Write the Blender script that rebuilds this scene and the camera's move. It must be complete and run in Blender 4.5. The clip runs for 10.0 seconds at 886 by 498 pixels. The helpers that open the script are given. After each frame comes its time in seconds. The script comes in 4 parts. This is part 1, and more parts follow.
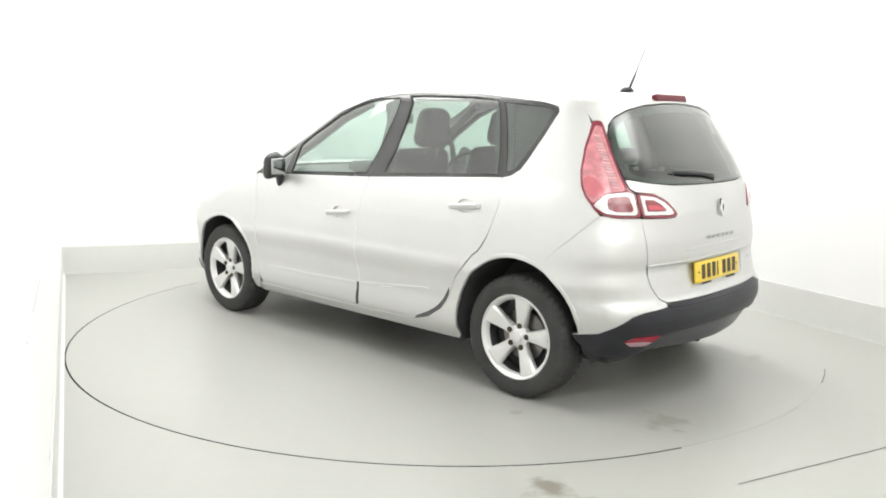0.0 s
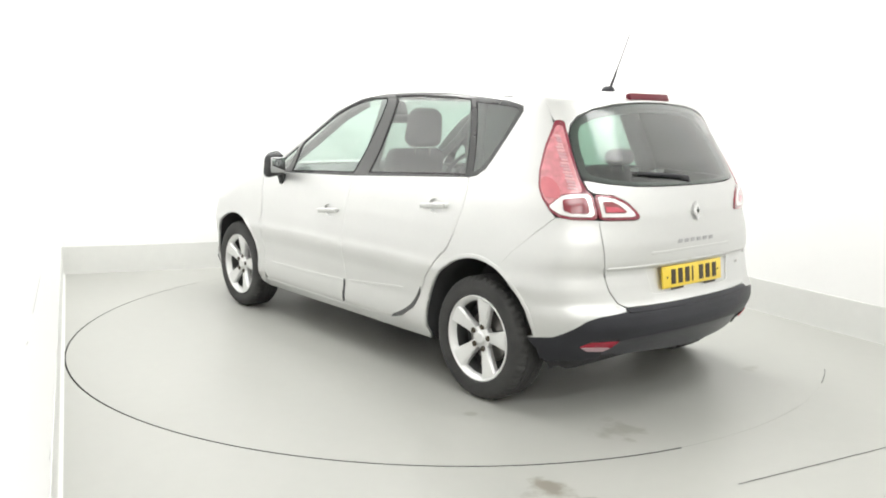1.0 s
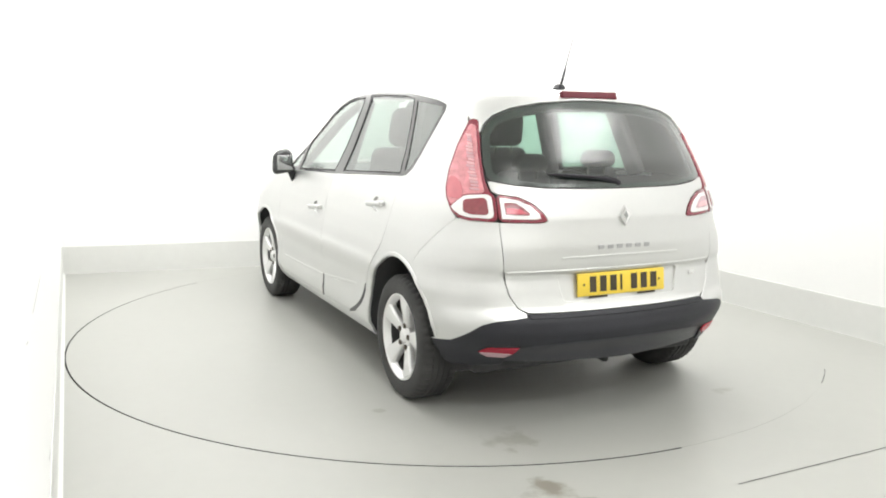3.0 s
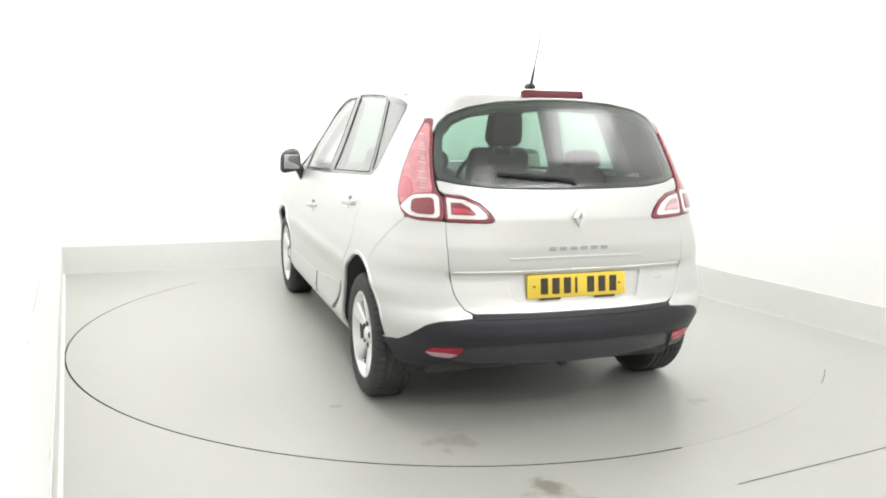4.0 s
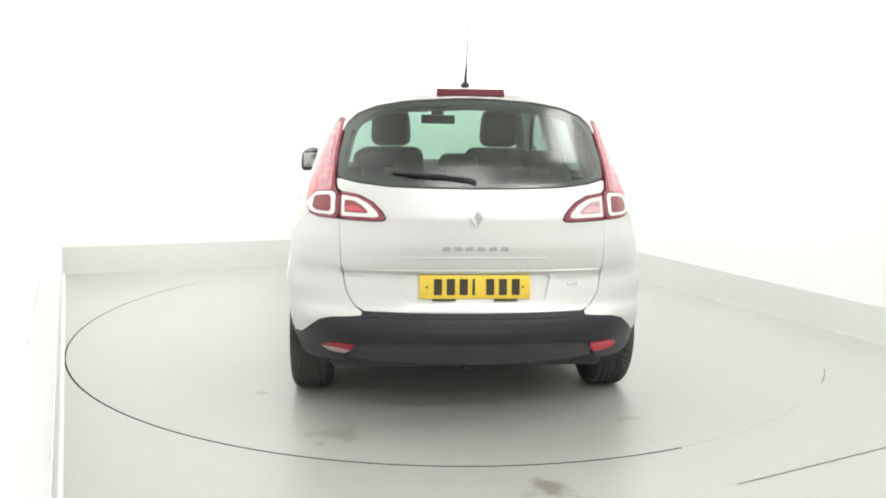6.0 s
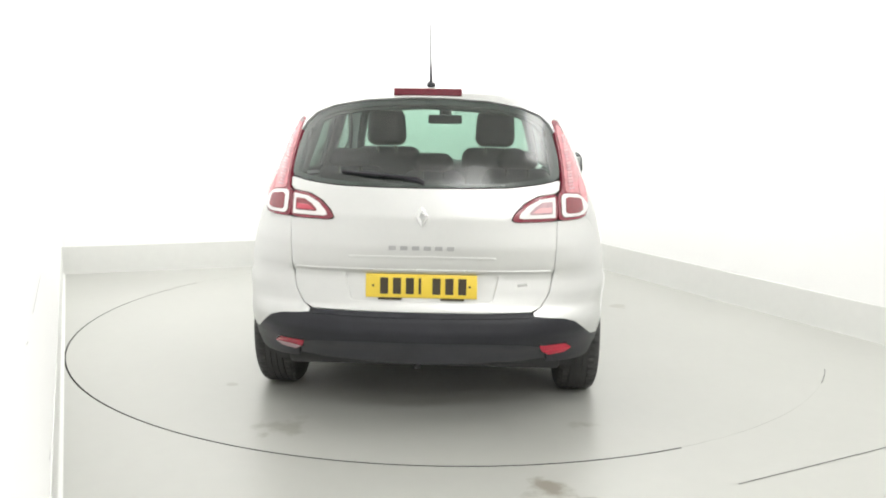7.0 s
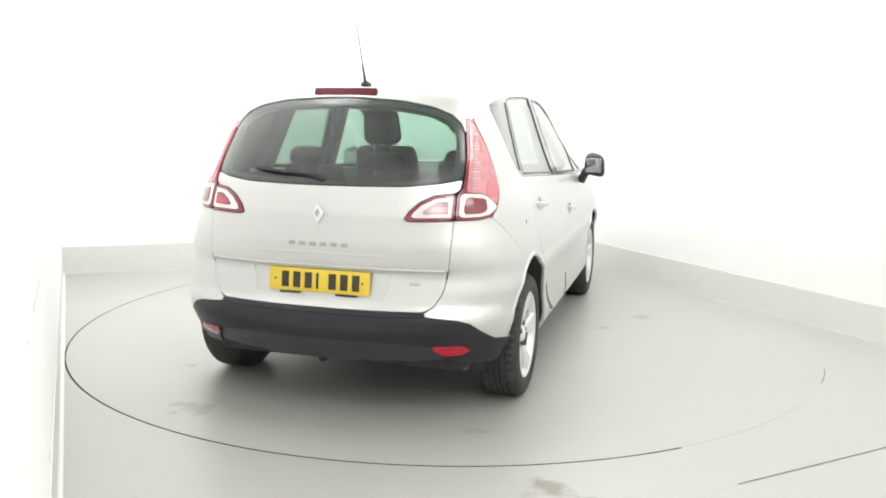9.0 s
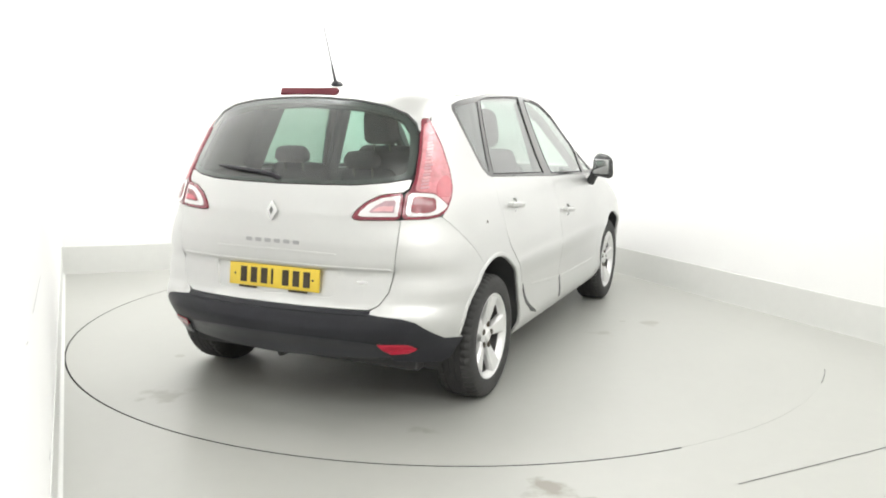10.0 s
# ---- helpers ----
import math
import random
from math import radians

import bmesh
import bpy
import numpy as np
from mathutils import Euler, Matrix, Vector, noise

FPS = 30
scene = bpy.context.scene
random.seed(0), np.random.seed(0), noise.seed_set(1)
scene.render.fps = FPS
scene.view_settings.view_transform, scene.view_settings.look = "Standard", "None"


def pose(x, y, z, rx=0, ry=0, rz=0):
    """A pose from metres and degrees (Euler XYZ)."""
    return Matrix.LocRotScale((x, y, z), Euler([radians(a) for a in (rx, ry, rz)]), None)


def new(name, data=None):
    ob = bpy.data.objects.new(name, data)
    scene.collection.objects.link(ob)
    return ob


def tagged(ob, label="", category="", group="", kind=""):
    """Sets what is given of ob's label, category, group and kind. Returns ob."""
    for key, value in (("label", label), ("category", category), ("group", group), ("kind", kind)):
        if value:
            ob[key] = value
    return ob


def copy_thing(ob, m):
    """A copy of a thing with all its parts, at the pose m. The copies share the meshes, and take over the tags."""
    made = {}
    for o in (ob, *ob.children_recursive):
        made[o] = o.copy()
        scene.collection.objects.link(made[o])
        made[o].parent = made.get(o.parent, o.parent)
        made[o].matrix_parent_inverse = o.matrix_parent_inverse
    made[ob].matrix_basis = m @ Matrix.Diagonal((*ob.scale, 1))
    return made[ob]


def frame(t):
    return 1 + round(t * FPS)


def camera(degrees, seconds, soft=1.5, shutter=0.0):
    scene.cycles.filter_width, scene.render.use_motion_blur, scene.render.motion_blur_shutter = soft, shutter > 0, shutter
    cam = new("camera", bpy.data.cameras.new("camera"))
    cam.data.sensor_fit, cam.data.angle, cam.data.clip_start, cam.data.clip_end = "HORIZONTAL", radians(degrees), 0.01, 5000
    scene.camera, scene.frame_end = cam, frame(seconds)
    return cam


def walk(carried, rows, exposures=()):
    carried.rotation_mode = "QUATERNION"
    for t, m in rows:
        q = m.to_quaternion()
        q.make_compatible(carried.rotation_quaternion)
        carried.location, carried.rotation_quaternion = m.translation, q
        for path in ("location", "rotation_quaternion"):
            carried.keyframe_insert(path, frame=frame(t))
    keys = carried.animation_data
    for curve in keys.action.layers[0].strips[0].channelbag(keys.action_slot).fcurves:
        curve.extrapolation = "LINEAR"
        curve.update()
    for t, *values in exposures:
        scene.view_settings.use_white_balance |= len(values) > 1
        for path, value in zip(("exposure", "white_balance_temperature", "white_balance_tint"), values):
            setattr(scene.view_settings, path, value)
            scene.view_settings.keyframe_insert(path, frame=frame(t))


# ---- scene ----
cam = camera(56.157, 10.0, soft=1.9)
CAMERA_POSE = pose(0, -5.8055, 1.4607, 80.888, 0, 0.2296) @ pose(0, 0, 0, 0, 0, 0.8354)
walk(cam, [(0, CAMERA_POSE), (10, CAMERA_POSE)])

# ---- light ----
world = bpy.data.worlds.new("world")
scene.world = world
world.use_nodes = True
world.node_tree.nodes["Background"].inputs["Color"].default_value = (1.0, 0.99, 0.97, 1)
world.node_tree.nodes["Background"].inputs["Strength"].default_value = 0.3
LAMP_POWER = 6.3
scene.view_settings.exposure = 0.0


# ---- materials ----
def material(name, color, rough=0.5, metal=0.0, coat=0.0, vary=0.06, scale=6.0, bump=0.0, bump_scale=180.0, spec=0.5):
    m = bpy.data.materials.new(name)
    m.use_nodes = True
    n, l = m.node_tree.nodes, m.node_tree.links
    b = n["Principled BSDF"]
    b.inputs["Roughness"].default_value = rough
    b.inputs["Metallic"].default_value = metal
    b.inputs["Coat Weight"].default_value = coat
    b.inputs["Coat Roughness"].default_value = 0.16
    b.inputs["Specular IOR Level"].default_value = spec
    co = n.new("ShaderNodeTexCoord")
    big, fine = n.new("ShaderNodeTexNoise"), n.new("ShaderNodeTexNoise")
    big.inputs["Scale"].default_value, big.inputs["Detail"].default_value = scale, 5
    fine.inputs["Scale"].default_value, fine.inputs["Detail"].default_value = scale * 14, 3
    l.new(co.outputs["Object"], big.inputs["Vector"])
    l.new(co.outputs["Object"], fine.inputs["Vector"])
    add = n.new("ShaderNodeMath")
    add.operation = "MULTIPLY_ADD"
    l.new(fine.outputs["Fac"], add.inputs[0])
    add.inputs[1].default_value = 0.4
    l.new(big.outputs["Fac"], add.inputs[2])
    ramp = n.new("ShaderNodeMapRange")
    ramp.inputs["From Min"].default_value, ramp.inputs["From Max"].default_value = 0.4, 1.0
    ramp.inputs["To Min"].default_value, ramp.inputs["To Max"].default_value = 1 - vary, 1 + vary
    l.new(add.outputs[0], ramp.inputs["Value"])
    mix = n.new("ShaderNodeVectorMath")
    mix.operation = "SCALE"
    mix.inputs[0].default_value = color
    l.new(ramp.outputs[0], mix.inputs["Scale"])
    l.new(mix.outputs[0], b.inputs["Base Color"])
    if bump:
        grain, bm = n.new("ShaderNodeTexNoise"), n.new("ShaderNodeBump")
        grain.inputs["Scale"].default_value, grain.inputs["Detail"].default_value = bump_scale, 4
        l.new(co.outputs["Object"], grain.inputs["Vector"])
        bm.inputs["Strength"].default_value, bm.inputs["Distance"].default_value = bump, 0.004
        l.new(grain.outputs["Fac"], bm.inputs["Height"])
        l.new(bm.outputs[0], b.inputs["Normal"])
    return m


def glass(name, tint, gloss=1.0):
    """A thin pane: tinted see-through, with mirror gloss by Fresnel."""
    m = bpy.data.materials.new(name)
    m.use_nodes = True
    n, l = m.node_tree.nodes, m.node_tree.links
    n.remove(n["Principled BSDF"])
    see, shine, mix, slant = n.new("ShaderNodeBsdfTransparent"), n.new("ShaderNodeBsdfGlossy"), n.new("ShaderNodeMixShader"), n.new("ShaderNodeLayerWeight")
    power, fres = n.new("ShaderNodeMath"), n.new("ShaderNodeMath")
    see.inputs["Color"].default_value = (*tint, 1)
    shine.inputs["Roughness"].default_value = 0.2
    shine.inputs["Color"].default_value = (gloss, gloss, gloss, 1)
    slant.inputs["Blend"].default_value = 0.5
    power.operation, fres.operation = "POWER", "MULTIPLY_ADD"
    l.new(slant.outputs["Facing"], power.inputs[0])
    power.inputs[1].default_value = 2.7
    l.new(power.outputs[0], fres.inputs[0])
    fres.inputs[1].default_value, fres.inputs[2].default_value = 0.89, 0.11
    l.new(fres.outputs[0], mix.inputs[0])
    l.new(see.outputs[0], mix.inputs[1])
    l.new(shine.outputs[0], mix.inputs[2])
    l.new(mix.outputs[0], n["Material Output"].inputs["Surface"])
    return m


def glowing(name, color, strength):
    m = bpy.data.materials.new(name)
    m.use_nodes = True
    b = m.node_tree.nodes["Principled BSDF"]
    b.inputs["Base Color"].default_value = (*color, 1)
    b.inputs["Emission Color"].default_value = (*color, 1)
    b.inputs["Emission Strength"].default_value = strength
    return m


PAINT = material("silver_paint", (0.69, 0.693, 0.685), 0.42, 0.8, 0.15, 0.02, 3.0, 0.02, 900, spec=0.3)
PAINT.node_tree.nodes["Principled BSDF"].inputs["Coat Roughness"].default_value = 0.2
BLACK = material("black_plastic", (0.023, 0.0235, 0.029), 0.42, 0, 0, 0.2, 5, 0.12, 600, spec=0.35)
BLACK_GLOSS = material("black_trim", (0.035, 0.036, 0.037), 0.2, 0, 0, 0.1, 6)
SURROUND = material("gloss_black_glass", (0.03, 0.031, 0.032), 0.12, 0, 0.6, 0.1, 6, spec=0.4)
SEAL = material("rubber_seal", (0.018, 0.018, 0.018), 0.9, 0, 0, 0.1, 8, spec=0.2)
LETTER = material("dull_letter_metal", (0.48, 0.48, 0.49), 0.3, 0.6, 0, 0.05, 20)
VALENCE = material("grey_plastic", (0.045, 0.046, 0.053), 0.34, 0, 0, 0.2, 5, 0.1, 600)
DARK = material("dark_underside", (0.05, 0.05, 0.051), 0.85, 0, 0, 0.2, 5)
RUBBER = material("tyre_rubber", (0.046, 0.0455, 0.045), 0.7, 0, 0, 0.25, 9, 0.2, 260, spec=0.35)
ALLOY = material("alloy", (0.80, 0.80, 0.795), 0.42, 0.6, 0.2, 0.04, 12)
STEEL = material("brake_steel", (0.28, 0.27, 0.26), 0.4, 0.9, 0, 0.2, 30)
CHROME = material("chrome", (0.82, 0.82, 0.82), 0.12, 1.0, 0, 0.02, 10)
SEAM = material("seam_sealant", (0.05, 0.05, 0.05), 0.9, 0, 0, 0.1, 5)
RED_DARK = material("dark_red_lens", (0.23, 0.022, 0.042), 0.12, 0, 1.0, 0.06, 14)
FLAP_GREY = material("grey_rubber_flap", (0.10, 0.10, 0.102), 0.6, 0, 0, 0.2, 12)
SCUFF = material("grey_scuff", (0.42, 0.42, 0.43), 0.6, 0, 0.0, 0.25, 30)
RED = material("red_lens", (0.62, 0.17, 0.20), 0.12, 0, 1.0, 0.1, 20)
PINK = material("pale_red_lens", (0.66, 0.25, 0.28), 0.15, 0, 1.0, 0.3, 26)
CLEAR = material("clear_reflector", (0.88, 0.85, 0.85), 0.12, 0.15, 1.0, 0.05, 20)
PLATE = material("yellow_plate", (0.85, 0.62, 0.06), 0.35, 0, 0.3, 0.04, 12)
INK = material("plate_ink", (0.05, 0.038, 0.022), 0.5)
FABRIC = material("seat_fabric", (0.05, 0.051, 0.055), 0.9, 0, 0, 0.25, 20, 0.2, 400)
TRIM_GREY = material("cabin_trim", (0.095, 0.095, 0.098), 0.7, 0, 0, 0.15, 8, 0.1, 300)
HEADLINER = material("headliner", (0.16, 0.16, 0.155), 0.9, 0, 0, 0.1, 20)
GLASS_FRONT = glass("clear_green_glass", (0.70, 0.84, 0.77), 0.85)
GLASS_SIDE = glass("tinted_side_glass", (0.45, 0.56, 0.50), 0.8)
GLASS_REAR = glass("tinted_green_glass", (0.47, 0.67, 0.57), 0.8)
MIRROR = material("mirror_glass", (0.42, 0.43, 0.43), 0.05, 1.0)
WALL_WHITE = material("white_wall_paint", (0.93, 0.93, 0.922), 0.7, 0, 0, 0.01, 1.5)
CEILING_WHITE = material("ceiling_paint", (0.85, 0.85, 0.83), 0.8, 0, 0, 0.02, 2)
UNSEEN_GREY = material("unseen_wall_paint", (0.80, 0.80, 0.78), 0.8, 0, 0, 0.06, 1)
LIGHT = glowing("light_diffuser", (1.0, 0.995, 0.98), LAMP_POWER)
FRAME_WHITE = material("lamp_frame_paint", (0.8, 0.8, 0.8), 0.4)


def floor_material(name, stains):
    """Pale grey-green studio floor paint with scuffs, faint marks and the given stains (x, y, reach, strength)."""
    m = material(name, (0.405, 0.409, 0.381), 0.36, 0, 0, 0.035, 0.9, 0.03, 60)
    n, l = m.node_tree.nodes, m.node_tree.links
    b = n["Principled BSDF"]
    color = b.inputs["Base Color"].links[0].from_socket
    co, warp = n.new("ShaderNodeTexCoord"), n.new("ShaderNodeTexNoise")
    warp.inputs["Scale"].default_value, warp.inputs["Detail"].default_value = 7, 6
    l.new(co.outputs["Object"], warp.inputs["Vector"])
    for x, y, reach, strength in stains:
        d, f, k, mixer = n.new("ShaderNodeVectorMath"), n.new("ShaderNodeMath"), n.new("ShaderNodeMapRange"), n.new("ShaderNodeMix")
        d.operation = "DISTANCE"
        l.new(co.outputs["Object"], d.inputs[0])
        d.inputs[1].default_value = (x, y, 0)
        f.operation = "MULTIPLY_ADD"
        l.new(warp.outputs["Fac"], f.inputs[0])
        f.inputs[1].default_value = reach * 2.4
        l.new(d.outputs["Value"], f.inputs[2])
        k.inputs["From Min"].default_value, k.inputs["From Max"].default_value = reach * 1.35, reach * 1.75
        k.inputs["To Min"].default_value, k.inputs["To Max"].default_value = strength, 0
        l.new(f.outputs[0], k.inputs["Value"])
        mixer.data_type = "RGBA"
        l.new(k.outputs[0], mixer.inputs["Factor"])
        l.new(color, mixer.inputs["A"])
        mixer.inputs["B"].default_value = (0.205, 0.185, 0.145, 1)
        color = mixer.outputs["Result"]
    l.new(color, b.inputs["Base Color"])
    return m


# skirting is floor paint made paler, for the light its upright face catches
SKIRTING_LIT = material("skirting_paint_lit", (0.71, 0.715, 0.69), 0.75, 0, 0, 0.04, 1.2)
FLOOR_PAINT = floor_material("floor_paint", [(0.43, -2.69, 0.17, 0.8), (0.57, -2.80, 0.09, 0.7), (-1.9, -2.15, 0.02, 0.4)])
TABLE_PAINT = floor_material("turntable_paint", [(-2.10, 0.66, 0.20, 0.45), (-2.2, 0.75, 0.07, 0.5), (-1.95, -0.75, 0.12, 0.42), (0.19, -1.07, 0.14, 0.42), (0.64, -1.32, 0.12, 0.45), (0.6, -1.15, 0.05, 0.4), (-1.5, 1.1, 0.05, 0.4)])


# ---- helpers for meshes ----
def link_mesh(name, verts, faces, mat, parent=None, label="", normals=None, smooth=True):
    me = bpy.data.meshes.new(name)
    me.from_pydata([tuple(map(float, v)) for v in verts], [], [tuple(f) for f in faces])
    me.materials.append(mat)
    me.polygons.foreach_set("use_smooth", [smooth] * len(me.polygons))
    me.update()
    if normals is not None:
        me.normals_split_custom_set_from_vertices([tuple(map(float, v)) for v in normals])
    ob = new(name, me)
    ob.parent = parent
    if label:
        tagged(ob, label)
    return ob


def part(name, bm, mat, parent=None, label="", smooth=True, angle=0.6):
    me = bpy.data.meshes.new(name)
    bmesh.ops.recalc_face_normals(bm, faces=bm.faces[:])
    for f in bm.faces:
        f.smooth = smooth
    for e in bm.edges:
        e.smooth = len(e.link_faces) == 2 and e.calc_face_angle(0) < angle
    bm.to_mesh(me)
    bm.free()
    me.materials.append(mat)
    ob = new(name, me)
    ob.parent = parent
    if label:
        tagged(ob, label)
    return ob


def rounded_box(size, at, bevel=0.02, turn=(0, 0, 0), taper=1.0, segments=3):
    bm = bmesh.new()
    bmesh.ops.create_cube(bm, size=1)
    for v in bm.verts:
        k = taper if v.co.z > 0 else 1
        v.co = Vector((v.co.x * size[0] * k, v.co.y * size[1] * k, v.co.z * size[2]))
    bmesh.ops.bevel(bm, geom=bm.edges[:], offset=min(bevel, min(size) * 0.48), segments=segments, profile=0.5, affect="EDGES")
    bmesh.ops.transform(bm, matrix=pose(*at, *turn), verts=bm.verts[:])
    return bm


def lathe(profile_rz, steps=48, closed=False):
    """Turns (radius, along y) about the y axis."""
    bm = bmesh.new()
    rings = []
    for k in range(steps):
        c, s = math.cos(2 * math.pi * k / steps), math.sin(2 * math.pi * k / steps)
        rings.append([bm.verts.new((r * c, a, r * s)) for r, a in profile_rz])
    n = len(profile_rz)
    for k in range(steps):
        a, b = rings[k], rings[(k + 1) % steps]
        for i in range(n if closed else n - 1):
            j = (i + 1) % n
            bm.faces.new((a[i], a[j], b[j], b[i]))
    return bm


def tube(points, radii, sides=10):
    bm = bmesh.new()
    rings = []
    pts = [Vector(q) for q in points]
    for i, q in enumerate(pts):
        way = (pts[min(i + 1, len(pts) - 1)] - pts[max(i - 1, 0)]).normalized()
        side = way.orthogonal().normalized()
        up = way.cross(side)
        r = radii[i]
        rings.append([bm.verts.new(q + (side * math.cos(2 * math.pi * k / sides) + up * math.sin(2 * math.pi * k / sides)) * r) for k in range(sides)])
    for a, b in zip(rings, rings[1:]):
        for k in range(sides):
            bm.faces.new((a[k], a[(k + 1) % sides], b[(k + 1) % sides], b[k]))
    bm.faces.new(rings[0])
    bm.faces.new(rings[-1])
    return bm


# ---- the studio ----
R_TABLE = 2.489
BACK_LEFT, LEFT_END, CORNER_RIGHT, RIGHT_END = (-3.45, 1.52), (-0.50, -4.98), (1.08, 3.08), (4.90, -4.25)
ROOM_TOP = 4.4


def build_floor():
    n = 160
    verts, faces = [], []
    for r in (R_TABLE + 0.005, 3.4, 14.0):
        for k in range(n):
            a = 2 * math.pi * k / n
            verts.append((r * math.cos(a), r * math.sin(a), 0))
    for j in range(2):
        for k in range(n):
            faces.append((j * n + k, (j + 1) * n + k, (j + 1) * n + (k + 1) % n, j * n + (k + 1) % n))
    link_mesh("floor", verts, faces, FLOOR_PAINT, None, smooth=False)
    tagged(bpy.data.objects["floor"], "pale grey painted studio floor with scuffs", "floor", kind="structure")
    # the dark slot round the turntable, and where paint has filled it
    slot = [(r * math.cos(2 * math.pi * k / n), r * math.sin(2 * math.pi * k / n), -0.02) for r in (R_TABLE - 0.05, R_TABLE + 0.05) for k in range(n)]
    tagged(link_mesh("turntable_slot", slot, [(k, n + k, n + (k + 1) % n, (k + 1) % n) for k in range(n)], SEAM, None, smooth=False), "dark slot round the turntable", "slot", kind="structure")
    for a0, a1, inner in ((-64.5, -31, 0.0075), (-31, -24, 0.0015), (-24, 134, 0.0075), (134, 150, 0.002)):
        m = 60
        fill = [(r * math.cos(math.radians(a0 + (a1 - a0) * k / m)), r * math.sin(math.radians(a0 + (a1 - a0) * k / m)), -0.0004) for r in (R_TABLE - inner, R_TABLE + 0.0075) for k in range(m + 1)]
        tagged(link_mesh("slot_filler", fill, [(k, m + 1 + k, m + 2 + k, k + 1) for k in range(m)], FLOOR_PAINT, None, smooth=False), "floor paint that fills the slot", "floor", kind="structure")
    # a fine joint in the floor
    a, b = Vector((1.20, -2.62, 0.0015)), Vector((2.60, -1.91, 0.0015))
    w = (b - a).normalized().cross(Vector((0, 0, 1))) * 0.0025
    tagged(link_mesh("floor_joint", [a - w, a + w, b + w, b - w], [(0, 1, 2, 3)], SEAM, None, smooth=False), "thin dark joint in the floor", "floor joint", kind="structure")


def build_turntable():
    n, rings = 160, (0.0, 0.8, 1.6, R_TABLE - 0.005)
    verts = [(0, 0, 0)]
    faces = []
    for r in rings[1:]:
        verts += [(r * math.cos(2 * math.pi * k / n), r * math.sin(2 * math.pi * k / n), 0) for k in range(n)]
    faces += [(0, 1 + k, 1 + (k + 1) % n) for k in range(n)]
    for j in range(len(rings) - 2):
        a, b = 1 + j * n, 1 + (j + 1) * n
        faces += [(a + k, b + k, b + (k + 1) % n, a + (k + 1) % n) for k in range(n)]
    e = len(verts)
    verts += [(rings[-1] * math.cos(2 * math.pi * k / n), rings[-1] * math.sin(2 * math.pi * k / n), -0.03) for k in range(n)]
    last = 1 + (len(rings) - 2) * n
    faces += [(last + k, e + k, e + (k + 1) % n, last + (k + 1) % n) for k in range(n)]
    table = tagged(new("turntable"), "round turntable painted like the pale grey floor", "turntable")
    deck = [f for f in faces if max(f) < e]
    link_mesh("deck", verts[:e], deck, TABLE_PAINT, table, "painted deck with scuffs and dirty marks", smooth=False)
    k0 = len(verts) - 2 * n
    link_mesh("edge_band", verts[k0:], [(k, n + k, n + (k + 1) % n, (k + 1) % n) for k in range(n)], SEAM, table, "dark steel edge", smooth=False)
    return table


def wall(name, path, z0, z1, thick, mat, label, cat="wall"):
    """An upright wall along a line in plan, its thickness to the left of the line."""
    verts, faces = [], []
    pts = [Vector((*q, 0)) for q in path]
    for i, q in enumerate(pts):
        way = (pts[min(i + 1, len(pts) - 1)] - pts[max(i - 1, 0)]).normalized()
        side_ = Vector((-way.y, way.x, 0)) * thick
        verts += [(q.x, q.y, z0), (q.x, q.y, z1), (q.x + side_.x, q.y + side_.y, z1), (q.x + side_.x, q.y + side_.y, z0)]
    for i in range(len(pts) - 1):
        a, b = 4 * i, 4 * i + 4
        faces += [(a + k, a + (k + 1) % 4, b + (k + 1) % 4, b + k) for k in range(4)]
    faces += [(0, 1, 2, 3), (len(verts) - 4, len(verts) - 3, len(verts) - 2, len(verts) - 1)]
    return tagged(link_mesh(name, verts, faces, mat, None, smooth=False), label, cat, kind="structure")


def cove(name, path, high, radius, mat, label):
    """A skirting that sweeps up from the floor in a curve, along a line in plan."""
    prof = [(radius * (1 - math.sin(a)), radius * (1 - math.cos(a))) for a in np.linspace(0, math.pi / 2, 8)]
    prof = [(d, z + 0.0012) for d, z in prof] + [(0.0, radius + 0.006), (0.0, high - 0.002), (0.0, high), (-0.003, high + 0.001), (-0.012, high + 0.001)]
    pts = [Vector((*q, 0)) for q in path]
    verts, faces = [], []
    for i, q in enumerate(pts):
        way = (pts[min(i + 1, len(pts) - 1)] - pts[max(i - 1, 0)]).normalized()
        inw = Vector((way.y, -way.x, 0))
        for d, z in prof:
            verts.append((q.x + inw.x * (d + 0.003), q.y + inw.y * (d + 0.003), z))
    m = len(prof)
    for i in range(len(pts) - 1):
        faces += [(i * m + k, i * m + k + 1, (i + 1) * m + k + 1, (i + 1) * m + k) for k in range(m - 1)]
    return tagged(link_mesh(name, verts, faces, mat, None), label, "skirting", kind="structure")


def bend(a, corner, b, r, n=8):
    """A line from a to b with a rounded corner."""
    a, c, b = Vector(a), Vector(corner), Vector(b)
    u, v = (a - c).normalized(), (b - c).normalized()
    p, q = c + u * r, c + v * r
    return [tuple(a)] + [tuple((1 - t) ** 2 * p + 2 * t * (1 - t) * c + t * t * q) for t in np.linspace(0, 1, n)] + [tuple(b)]


